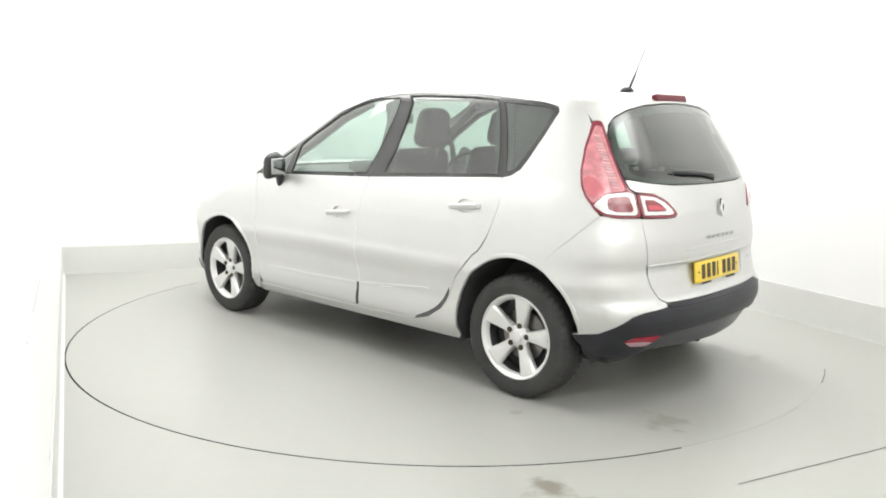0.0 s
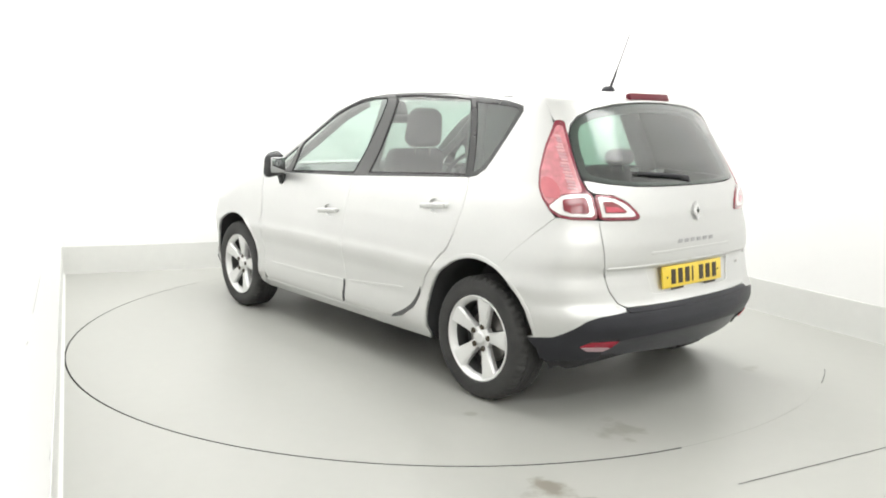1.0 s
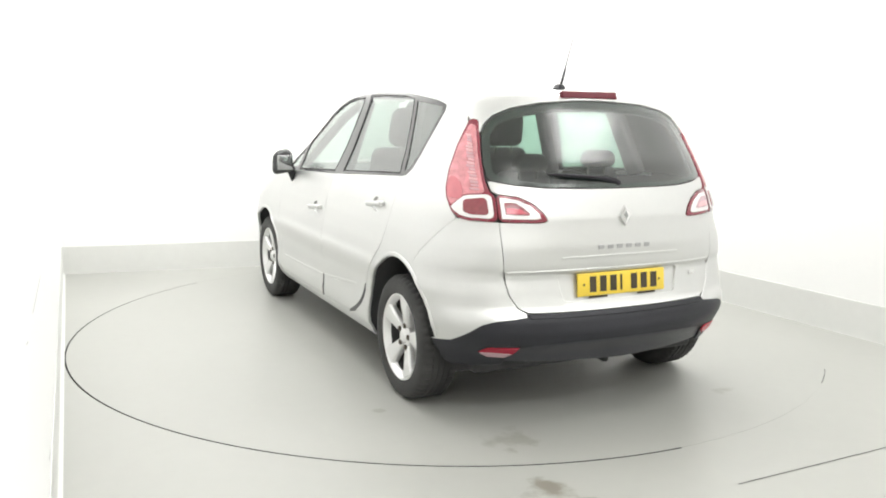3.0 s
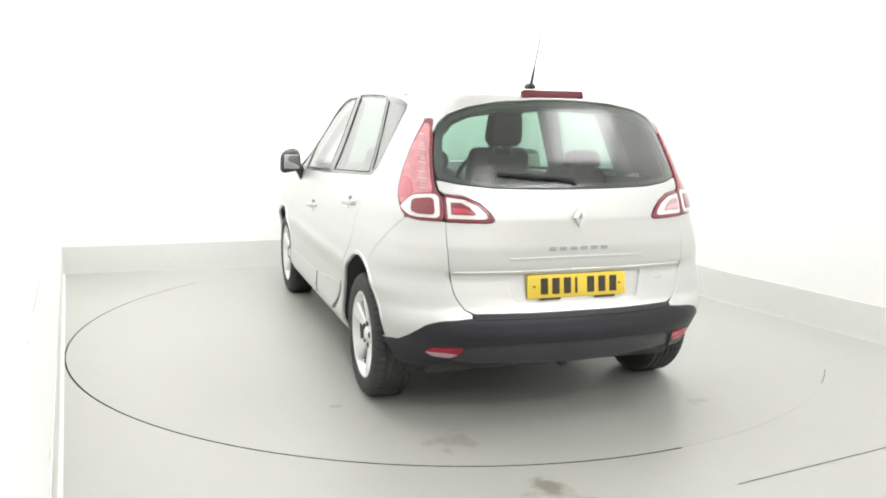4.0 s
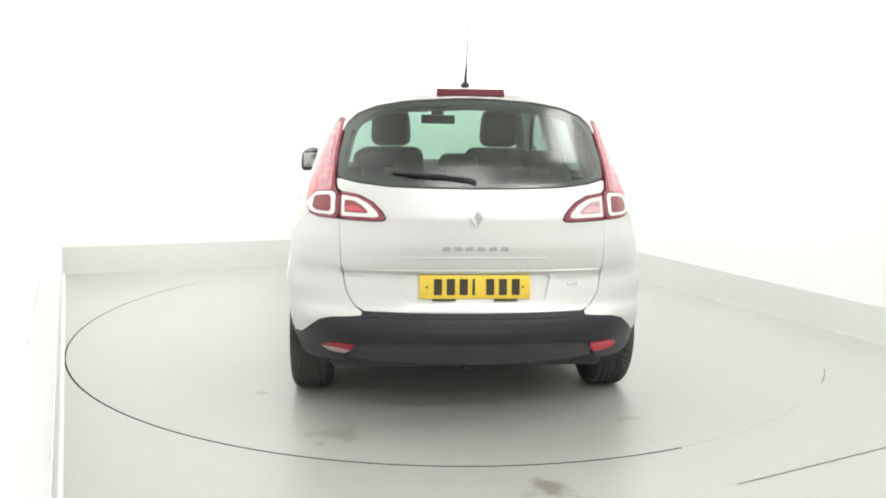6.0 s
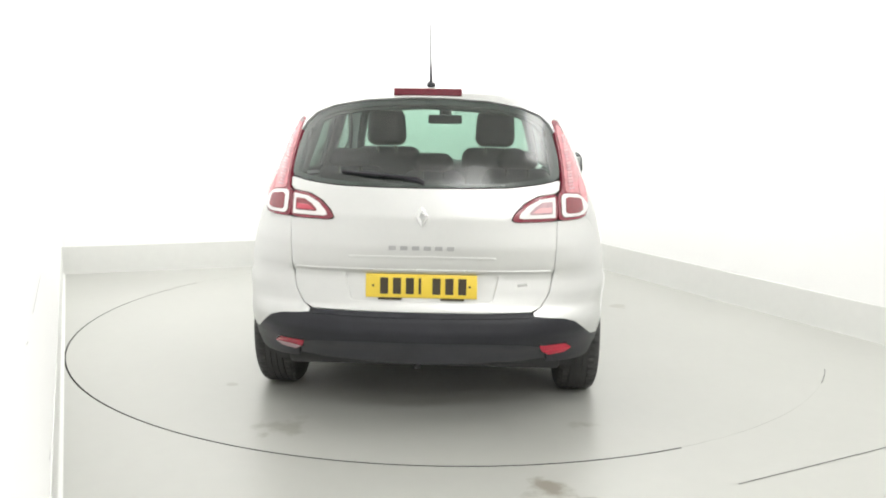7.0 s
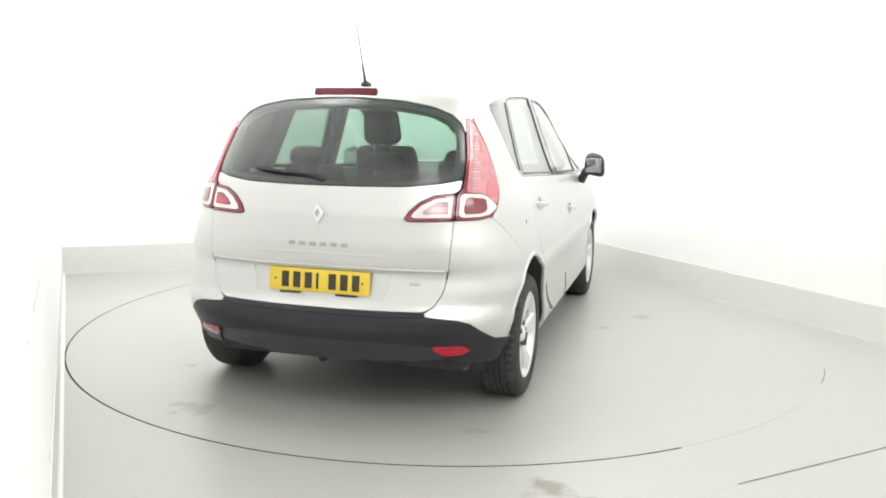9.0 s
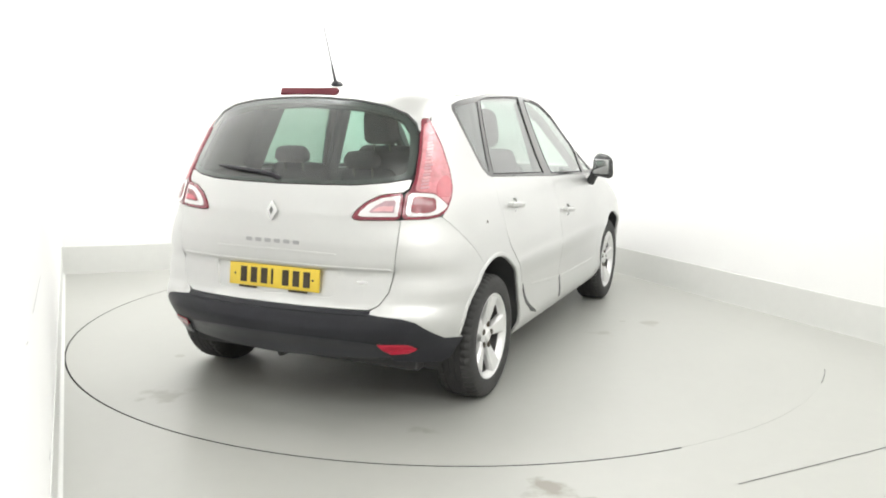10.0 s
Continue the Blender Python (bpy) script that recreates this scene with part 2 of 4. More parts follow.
def build_walls():
    line = bend(BACK_LEFT, CORNER_RIGHT, RIGHT_END, 0.5)
    wall("wall_back", line, 0, ROOM_TOP, 0.12, WALL_WHITE, "plain white studio wall with a rounded corner")
    wall("wall_left", [LEFT_END, BACK_LEFT], 0, ROOM_TOP, 0.12, WALL_WHITE, "plain white studio wall")
    k = len(line) // 2
    cove("skirting_back", line[:k + 1], 0.25, 0.003, SKIRTING_LIT, "grey-painted upright skirting along the white wall")
    cove("skirting_right", line[k:], 0.25, 0.003, SKIRTING_LIT, "grey-painted skirting that sweeps up from the floor")
    cove("skirting_left", [LEFT_END, BACK_LEFT], 0.25, 0.02, SKIRTING_LIT, "grey-painted skirting along the white wall")
    # old scuffs on the white wall
    base = Vector((*BACK_LEFT, 0))
    way = (Vector((*LEFT_END, 0)) - base).normalized()
    out = Vector((-way.y, way.x, 0)) * 0.003
    for a, b, z0, z1, h in ((5.04, 5.70, 0.907, 0.926, 0.006), (5.15, 5.28, 0.325, 0.345, 0.012), (6.0, 6.06, 0.93, 0.935, 0.004)):
        up = Vector((0, 0, 1))
        p, q = base + way * a + out + up * z0, base + way * b + out + up * z1
        tagged(link_mesh("wall_scuff", [p, q, q + up * h, p + up * h * 0.5], [(0, 1, 2, 3)], SCUFF, None, smooth=False), "faint grey scuff on the white wall", "scuff", kind="structure")
    # a dark rub mark at the foot of the sweeping skirting
    p, q = Vector((2.115, 0.90, 0.0022)), Vector((2.205, 0.755, 0.0022))
    w = Vector((0.012, 0.004, 0))
    tagged(link_mesh("floor_scuff", [p, p * 0.5 + q * 0.5 - w * 0.6, q, p * 0.4 + q * 0.6 + w], [(0, 1, 2, 3)], SCUFF, None, smooth=False), "short dark rub mark on the painted floor", "scuff", kind="structure")
    # an unseen hall behind the camera, added to close the room and bounce light
    wall("unseen_wall_left", [(-4.2, -9.0), (-4.2, -5.2), (-0.66, -5.03)], 0, ROOM_TOP, 0.12, UNSEEN_GREY, "plain grey wall out of view, added to close the room")
    wall("unseen_wall_right", [(5.0, -4.3), (5.2, -9.0)], 0, ROOM_TOP, 0.12, UNSEEN_GREY, "plain grey wall out of view, added to close the room")
    wall("unseen_wall_end", [(5.3, -9.0), (-4.3, -9.0)], 0, ROOM_TOP, 0.12, UNSEEN_GREY, "plain grey wall out of view, added to close the room")
    verts = [(-6, -9.3, ROOM_TOP), (7, -9.3, ROOM_TOP), (7, 5, ROOM_TOP), (-6, 5, ROOM_TOP), (-6, -9.3, ROOM_TOP + 0.1), (7, -9.3, ROOM_TOP + 0.1), (7, 5, ROOM_TOP + 0.1), (-6, 5, ROOM_TOP + 0.1)]
    tagged(link_mesh("ceiling", verts, [(0, 1, 2, 3), (4, 5, 6, 7), (0, 1, 5, 4), (1, 2, 6, 5), (2, 3, 7, 6), (3, 0, 4, 7)], CEILING_WHITE, None, smooth=False), "plain white studio ceiling", "ceiling", kind="structure")


def build_lights():
    """Soft boxes under the ceiling, all unseen and placed to balance the light."""
    unit = tagged(new("unseen_ceiling_light"), "large white soft light box under the ceiling, unseen, added to light the studio", "ceiling light", "soft light boxes")
    w, d = 1.5, 1.5
    bm = bmesh.new()
    outer = [(-w / 2, -d / 2), (w / 2, -d / 2), (w / 2, d / 2), (-w / 2, d / 2)]
    rings = [[bm.verts.new((x * k, y * k, z)) for x, y in outer] for k, z in ((0.97, -0.14), (1.0, -0.14), (1.0, 0.0))]
    for a, b in zip(rings, rings[1:]):
        for i in range(4):
            bm.faces.new((a[i], a[(i + 1) % 4], b[(i + 1) % 4], b[i]))
    bm.faces.new(rings[-1])
    part("frame", bm, FRAME_WHITE, unit, smooth=False)
    bm = bmesh.new()
    bm.faces.new([bm.verts.new((x * 0.97, y * 0.97, -0.13)) for x, y in outer[::-1]])
    part("diffuser", bm, LIGHT, unit, "glowing diffuser", smooth=False)
    spots = [(0.913 * n + 0.41 * m - 0.05, 0.408 * n - 0.912 * m) for n, m in ((-1.65, -1.45), (-1.65, 0.1), (0.0, -1.5), (1.55, -1.45), (1.6, 0.1), (1.8, 3.2))]
    # unseen boxes behind the camera, added to brighten the car's rear
    spots += [(0.6, -5.5), (2.4, -5.7), (3.9, -5.2), (1.2, -7.9), (3.4, -7.7)]
    unit.location = (*spots[0], ROOM_TOP)
    unit.rotation_euler = (0, 0, math.radians(24))
    for x, y in spots[1:]:
        copy_thing(unit, pose(x, y, ROOM_TOP, 0, 0, 24))


build_floor()
turntable = build_turntable()
build_walls()
build_lights()

# ---- the car's outer skin: a stack of plan outlines; s runs round the car from the rear middle ----
def profile(pairs, zs, soft=0.012):
    a = np.array(pairs, float)
    v = np.interp(zs, a[:, 0], a[:, 1])
    if soft:
        k = np.exp(-0.5 * (np.arange(-12, 13) * (zs[1] - zs[0]) / soft) ** 2)
        v = np.convolve(np.pad(v, 12, mode="edge"), k / k.sum(), "valid")
    return v


SKIN_Z = np.arange(0.16, 1.6741, 0.004)
HALF_W = profile([(0.16, 0.80), (0.22, 0.845), (0.26, 0.88), (0.31, 0.906), (0.36, 0.910), (0.45, 0.903), (0.55, 0.905), (0.645, 0.918), (0.660, 0.918), (0.690, 0.910), (0.78, 0.902),
                  (0.88, 0.889), (0.98, 0.870), (1.05, 0.85), (1.10, 0.828), (1.147, 0.806), (1.25, 0.77), (1.40, 0.722), (1.50, 0.69), (1.55, 0.672),
                  (1.58, 0.652), (1.60, 0.625), (1.62, 0.575), (1.64, 0.485), (1.653, 0.375), (1.664, 0.22), (1.672, 0.02)], SKIN_Z, 0.005)
REAR_X = profile([(0.16, -0.60), (0.24, -0.66), (0.30, -0.69), (0.36, -0.715), (0.40, -0.745), (0.46, -0.758), (0.53, -0.738), (0.556, -0.718), (0.57, -0.702), (0.62, -0.685),
                  (0.72, -0.664), (0.738, -0.664), (0.748, -0.678), (0.86, -0.682), (1.0, -0.668), (1.08, -0.645), (1.14, -0.625), (1.25, -0.572), (1.40, -0.478), (1.50, -0.405),
                  (1.545, -0.365), (1.56, -0.352), (1.585, -0.335), (1.60, -0.14), (1.62, 0.12), (1.64, 0.46), (1.653, 0.7), (1.662, 0.9), (1.67, 1.05)], SKIN_Z, 0.006)
MID_X = profile([(0.16, 0.3), (1.57, 0.3), (1.60, 0.6), (1.64, 0.9), (1.67, 1.1)], SKIN_Z)
FRONT_MID = profile([(0.16, 2.85), (0.8, 2.85), (1.0, 2.5), (1.06, 2.3), (1.10, 2.15), (1.19, 1.95), (1.33, 1.7), (1.47, 1.5), (1.56, 1.3), (1.67, 1.15)], SKIN_Z)
FRONT_X = profile([(0.16, 3.40), (0.3, 3.50), (0.55, 3.55), (0.7, 3.54), (0.82, 3.46), (0.92, 3.25), (1.0, 3.0), (1.06, 2.82), (1.10, 2.68), (1.19, 2.52), (1.33, 2.28),
                   (1.47, 2.06), (1.56, 1.88), (1.62, 1.65), (1.65, 1.4), (1.67, 1.2)], SKIN_Z)
REAR_A = profile([(0.16, 5.0), (0.40, 5.0), (0.50, 6.0), (0.80, 6.0), (0.95, 5.0), (1.55, 5.0), (1.60, 3.0), (1.67, 2.2)], SKIN_Z)
REAR_B = profile([(0.16, 1.5), (0.30, 1.75), (0.40, 2.1), (0.47, 2.3), (0.6, 2.5), (0.95, 2.5), (1.55, 2.5), (1.67, 2.2)], SKIN_Z)


def skin_tables():
    rows = []
    for w, xr, xm, fm, xf, a, b in zip(HALF_W, REAR_X, MID_X, FRONT_MID, FRONT_X, REAR_A, REAR_B):
        q = np.linspace(0, 1, 160) ** 1.0 * math.pi / 2
        ry = w * np.sin(q) ** (2 / b)
        ry = np.concatenate([np.linspace(0, ry[12], 24), ry[13:]])
        rx = xm - (xm - xr) * np.maximum(1 - (ry / w) ** b, 0) ** (1 / a)
        fy = w * np.cos(q) ** (2 / 2.6)
        fx = fm + (xf - fm) * np.sin(q) ** (2 / 2.2)
        mx = np.linspace(xm, fm, 42)[1:-1]
        x, y = np.concatenate([rx, mx, fx]), np.concatenate([ry, 0 * mx + w, fy])
        s = np.concatenate([[0], np.cumsum(np.hypot(np.diff(x), np.diff(y)))])
        f = np.linspace(0, 1, 500)
        rows.append((s[-1], np.interp(f * s[-1], s, x), np.interp(f * s[-1], s, y)))
    return np.array([r[0] for r in rows]), np.array([r[1] for r in rows]), np.array([r[2] for r in rows])


SKIN_S, SKIN_X, SKIN_Y = skin_tables()
# over the rear edge of the roof s starts further forward, so that the flanks keep their s
SKIN_O = np.where(SKIN_Z > 1.57, REAR_X - np.interp(1.57, SKIN_Z, REAR_X), 0)


def skin(s, z):
    """Points of the left half of the skin; s and z are arrays."""
    s, z = np.asarray(s, float), np.asarray(z, float)
    k = np.clip((z - SKIN_Z[0]) / (SKIN_Z[1] - SKIN_Z[0]), 0, len(SKIN_Z) - 1.001)
    i = k.astype(int)
    out = 0
    for row, weight in ((i, 1 - (k - i)), (i + 1, k - i)):
        f = np.clip((s - SKIN_O[row]) / SKIN_S[row], 0, 1) * (SKIN_X.shape[1] - 1.001)
        j = f.astype(int)
        g = f - j
        xy = np.stack([SKIN_X[row, j] * (1 - g) + SKIN_X[row, j + 1] * g, SKIN_Y[row, j] * (1 - g) + SKIN_Y[row, j + 1] * g], -1)
        out = out + xy * weight[..., None]
    return np.concatenate([out, z[..., None]], -1)


def skin_normal(s, z, e=0.006):
    n = np.cross(skin(s, z + e) - skin(s, z - e), skin(s + e, z) - skin(np.maximum(s - e, 0), z))
    n = n / np.maximum(np.linalg.norm(n, axis=-1, keepdims=True), 1e-9)
    return n


def s_of(z, x=None, y=None):
    """Where on the outline at height z the side has that x, or the rear that y."""
    i = int(round((z - SKIN_Z[0]) / (SKIN_Z[1] - SKIN_Z[0])))
    i = min(max(i, 0), len(SKIN_Z) - 1)
    f = np.linspace(0, 1, SKIN_X.shape[1]) * SKIN_S[i] + SKIN_O[i]
    if x is not None:
        return float(np.interp(x, SKIN_X[i], f))
    half = int(np.argmax(SKIN_Y[i]))
    return float(np.interp(y, SKIN_Y[i][:half], f[:half]))


from mathutils.geometry import delaunay_2d_cdt


def skin_all(s, z):
    q = skin(np.abs(s), z)
    q[..., 1] *= np.where(np.asarray(s) < 0, -1, 1)
    return q


def normal_all(s, z):
    e = 0.006
    n = np.cross(skin_all(s, z + e) - skin_all(s, z - e), skin_all(s + e, z) - skin_all(s - e, z))
    return n / np.maximum(np.linalg.norm(n, axis=-1, keepdims=True), 1e-9)


def resample(loop, step, turn=0.5):
    """Points along a closed outline, with its blunt corners rounded a little."""
    p = np.array(loop, float)
    out = []
    for i in range(len(p)):
        a, b = p[i], p[(i + 1) % len(p)]
        n = max(1, int(math.ceil(np.linalg.norm(b - a) / step)))
        out += [a + (b - a) * k / n for k in range(n)]
    return np.array(out)


def soften(loop, turns=2, k=0.13):
    """Cuts the corners of an outline a little."""
    p = np.array(loop, float)
    for _ in range(turns):
        q = np.roll(p, -1, axis=0)
        p = np.stack([p * (1 - k) + q * k, p * k + q * (1 - k)], 1).reshape(-1, 2)
    return p


def inside(points, loops):
    hit = np.zeros(len(points), bool)
    x, y = points[:, 0], points[:, 1]
    for lp in loops:
        a, b = lp, np.roll(lp, -1, axis=0)
        for (x0, y0), (x1, y1) in zip(a, b):
            if y0 != y1:
                cross = ((y0 > y) != (y1 > y)) & (x < (x1 - x0) * (y - y0) / (y1 - y0) + x0)
                hit ^= cross
    return hit


def grown(loop, by):
    """The outline moved outwards by that much."""
    p = np.array(loop, float)
    area = np.sum(p[:, 0] * np.roll(p[:, 1], -1) - np.roll(p[:, 0], -1) * p[:, 1])
    e = np.roll(p, -1, axis=0) - np.roll(p, 1, axis=0)
    n = np.stack([e[:, 1], -e[:, 0]], 1) / np.maximum(np.linalg.norm(e, axis=1, keepdims=True), 1e-9)
    return p + n * by * np.sign(area)


def panel_data(loops, step=0.04, offset=0.0, thick=0.014, edge=0.003, mirror=False):
    """A piece of the skin inside the first outline and outside the others, with turned-in edges."""
    loops = [resample(lp, step * 0.75) for lp in loops]
    pts = np.concatenate(loops)
    edges, start = [], 0
    for lp in loops:
        edges += [(start + i, start + (i + 1) % len(lp)) for i in range(len(lp))]
        start += len(lp)
    lo, hi = pts.min(0), pts.max(0)
    g = np.stack(np.meshgrid(np.arange(lo[0], hi[0], step), np.arange(lo[1], hi[1], step * 0.8)), -1).reshape(-1, 2)
    g = g[inside(g, loops)] if len(g) else g
    if len(g):
        near = np.min(np.linalg.norm(g[:, None] - pts[None], axis=2), axis=1)
        g = g[near > step * 0.45]
    all_pts = np.concatenate([pts, g])
    v2, _, f2, *_ = delaunay_2d_cdt([Vector(q) for q in all_pts], edges, [], 0, 1e-5)
    v2 = np.array([tuple(v) for v in v2])
    mid = np.array([v2[list(f)].mean(0) for f in f2])
    keep = inside(mid, loops)
    faces = [tuple(f) for f, k in zip(f2, keep) if k]
    # keep the turn of the faces outwards
    n2 = normal_all(v2[:, 0], v2[:, 1])
    p3 = skin_all(v2[:, 0], v2[:, 1])
    a = np.array([p3[f[1]] - p3[f[0]] for f in faces])
    b = np.array([p3[f[2]] - p3[f[0]] for f in faces])
    out = np.einsum("ij,ij->i", np.cross(a, b), np.array([n2[f[0]] for f in faces])) > 0
    faces = [f if o else f[::-1] for f, o in zip(faces, out)]
    front = p3 + n2 * offset
    count = {}
    for f in faces:
        for i in range(3):
            count[(f[i], f[(i + 1) % 3])] = 1
    rim = [(i, j) for i, j in count if (j, i) not in count]
    verts, normals = [*front], [*n2]
    if thick:
        # a small rounded lip, then the return
        ring = {}
        tang = {}
        for i, j in rim:
            w = np.cross(p3[j] - p3[i], n2[i])
            w = w / max(np.linalg.norm(w), 1e-9)
            for k in (i, j):
                tang[k] = tang.get(k, 0) + w
        for k, w in tang.items():
            w = w / max(np.linalg.norm(w), 1e-9)
            ring[k] = len(verts)
            verts += [front[k], front[k] + w * edge * 0.7 - n2[k] * edge * 0.4, front[k] + w * edge - n2[k] * edge * 1.4, front[k] + w * edge - n2[k] * thick]
            normals += [n2[k], n2[k] * 0.7 + w * 0.7, w, w]
        for i, j in rim:
            for k in range(3):
                faces.append((ring[j] + k, ring[i] + k, ring[i] + k + 1, ring[j] + k + 1))
    verts, normals = np.array(verts), np.array(normals)
    if mirror:
        verts, normals = verts * (1, -1, 1), normals * (1, -1, 1)
        faces = [f[::-1] for f in faces]
    return verts, faces, normals


def panel(name, loops, mat, parent, label="", both=False, **kw):
    v, f, n = panel_data(loops, **kw)
    if both:
        k = len(v)
        f = f + [tuple(i + k for i in q[::-1]) for q in f]
        v, n = np.concatenate([v, v * (1, -1, 1)]), np.concatenate([n, n * (1, -1, 1)])
    return link_mesh(name, v, f, mat, parent, label, n)


def side(*xz):
    """An outline on the flank, from x and z."""
    return [(s_of(z, x=x), z) for x, z in xz]


def twin(half):
    """A whole outline across the rear from its left half, listed from middle to middle."""
    return list(half) + [(-s, z) for s, z in half[::-1] if s > 0]


def arc_side(x, z, r, a0, a1, n=18):
    return side(*[(x + r * math.cos(math.radians(a0 + (a1 - a0) * k / n)), z + r * math.sin(math.radians(a0 + (a1 - a0) * k / n))) for k in range(n + 1)])


# ---- the car ----
RED_STOP = material("brake_light_lens", (0.13, 0.006, 0.018), 0.5, 0, 0.0, 0.1, 30)
car = tagged(new("car"), "silver people carrier, clean, standing on the studio turntable", "car")

DLO = side((2.345, 1.052), (1.20, 1.094), (0.21, 1.149), (0.12, 1.157), (0.07, 1.19), (-0.026, 1.354), (-0.083, 1.485), (-0.078, 1.51), (-0.05, 1.522), (0.024, 1.540), (0.25, 1.564),
           (0.46, 1.584), (0.856, 1.598), (1.14, 1.590), (1.386, 1.557), (1.634, 1.482), (1.873, 1.344), (2.13, 1.195), (2.29, 1.097))
FRONT_GLASS = side((1.235, 1.112), (1.965, 1.080), (1.945, 1.262), (1.85, 1.325), (1.62, 1.455), (1.48, 1.510), (1.37, 1.538), (1.25, 1.558), (1.11, 1.568))
SMALL_GLASS = side((2.21, 1.074), (2.03, 1.083), (1.99, 1.232), (2.01, 1.238), (2.11, 1.175))
REAR_GLASS = side((1.075, 1.120), (0.212, 1.162), (0.335, 1.555), (0.46, 1.564), (0.856, 1.578), (1.015, 1.575))
QUARTER_GLASS = side((0.165, 1.172), (0.105, 1.190), (0.0, 1.356), (-0.056, 1.488), (-0.045, 1.508), (0.024, 1.520), (0.278, 1.540))
ARCH_R, ARCH_F = (0.010, 0.356, 0.392), (2.715, 0.345, 0.375)

BODY_SIDE = (side((0.165, 1.142), (0.12, 1.151), (0.064, 1.187), (-0.034, 1.354), (-0.092, 1.487), (-0.082, 1.518), (-0.05, 1.529), (0.024, 1.546), (0.25, 1.570), (0.46, 1.590), (0.856, 1.604),
                  (1.14, 1.596), (1.39, 1.563), (1.64, 1.488), (1.88, 1.351), (2.14, 1.202), (2.31, 1.097), (2.36, 1.046), (2.46, 1.075), (2.33, 1.15), (2.10, 1.29), (1.88, 1.43), (1.70, 1.52), (1.60, 1.580), (1.48, 1.613))
             + [(s_of(1.613, x=x), 1.613) for x in (1.3, 1.0, 0.7, 0.45)] + [(s_of(1.606, x=0.2), 1.606), (s_of(1.60, x=0.03), 1.60)]
             + [(s_of(1.595, x=-0.10), 1.595), (s_of(1.57, x=-0.152), 1.57), (0.679, 1.54), (0.690, 1.48), (0.704, 1.430), (0.797, 1.318), (0.873, 1.211), (0.907, 1.132), (0.905, 1.078), (0.876, 1.013), (0.858, 0.992)]
             + side((-0.325, 0.897), (-0.235, 0.815), (-0.155, 0.735)) + arc_side(*ARCH_R, 109, -14)
             + side((0.41, 0.235), (2.30, 0.225), (2.262, 0.28), (1.23, 0.280), (0.79, 0.292), (0.614, 0.323), (0.518, 0.392), (0.459, 0.468), (0.420, 0.538), (0.350, 0.640), (0.248, 0.746), (0.171, 0.890), (0.144, 0.984), (0.152, 1.10)))
FRONT_DOOR = side((2.325, 1.045), (2.318, 0.95), (2.285, 0.6), (2.262, 0.45), (2.245, 0.34), (2.22, 0.289), (1.229, 0.289), (1.215, 0.50), (1.232, 0.79), (1.220, 0.978), (1.192, 1.086))
REAR_DOOR = side((1.183, 1.087), (1.212, 0.978), (1.224, 0.79), (1.207, 0.50), (1.221, 0.291), (0.80, 0.301), (0.625, 0.334), (0.528, 0.402), (0.469, 0.474), (0.430, 0.545), (0.360, 0.648), (0.257, 0.754),
                 (0.180, 0.896), (0.153, 0.986), (0.161, 1.10), (0.178, 1.142))
FRONT_WING = (side((2.340, 1.040), (2.327, 0.95), (2.294, 0.6), (2.272, 0.45), (2.255, 0.34), (2.272, 0.285), (2.31, 0.232)) + arc_side(*ARCH_F, 196, -16)
              + side((3.12, 0.235), (3.30, 0.24), (3.38, 0.5), (3.38, 0.72), (3.25, 0.86), (2.95, 0.975), (2.62, 1.045), (2.47, 1.066)))
LAMP = [(0.702, 1.423), (0.795, 1.317), (0.870, 1.210), (0.903, 1.131), (0.901, 1.080), (0.872, 1.018), (0.833, 0.993), (0.778, 0.985), (0.653, 0.983), (0.653, 1.090), (0.677, 1.115), (0.689, 1.165),
        (0.683, 1.268), (0.657, 1.386), (0.643, 1.438), (0.66, 1.446), (0.685, 1.441)]
LAMP_TG = [(0.644, 1.100), (0.546, 1.090), (0.482, 1.060), (0.438, 1.018), (0.421, 0.992), (0.432, 0.982), (0.47, 0.980), (0.645, 0.982)]
REAR_WINDOW = soften(twin([(0.0, 1.131), (0.224, 1.133), (0.407, 1.138), (0.564, 1.152), (0.655, 1.168), (0.675, 1.185), (0.676, 1.268), (0.647, 1.375), (0.620, 1.420), (0.562, 1.463), (0.46, 1.500), (0.306, 1.526), (0.111, 1.539), (0.0, 1.541)]))
WINDOW_HOLE = soften(twin([(0.0, 1.150), (0.224, 1.152), (0.40, 1.157), (0.55, 1.172), (0.625, 1.190), (0.642, 1.215), (0.630, 1.30), (0.604, 1.385), (0.565, 1.433), (0.46, 1.474), (0.30, 1.502), (0.111, 1.515), (0.0, 1.517)]))
TAILGATE = twin([(0.0, 0.561), (0.231, 0.561), (0.515, 0.563), (0.560, 0.582), (0.600, 0.643), (0.624, 0.747), (0.637, 0.879), (0.643, 0.976), (0.45, 0.973), (0.425, 0.976), (0.412, 0.988), (0.430, 1.022), (0.477, 1.066),
                 (0.544, 1.097), (0.640, 1.107), (0.664, 1.122), (0.673, 1.160), (0.655, 1.161), (0.564, 1.146), (0.407, 1.131), (0.224, 1.127), (0.0, 1.125)])
SPOILER = twin([(0.0, 1.547), (0.111, 1.545), (0.306, 1.532), (0.46, 1.506), (0.565, 1.469), (0.625, 1.425), (0.650, 1.386), (0.653, 1.388), (0.637, 1.437), (0.643, 1.448), (0.684, 1.447), (0.684, 1.48), (0.673, 1.54), (s_of(1.57, x=-0.158), 1.57), (s_of(1.586, x=-0.14), 1.586), (0.60, 1.588), (0.5, 1.5885), (0.3, 1.589), (0.0, 1.589)])
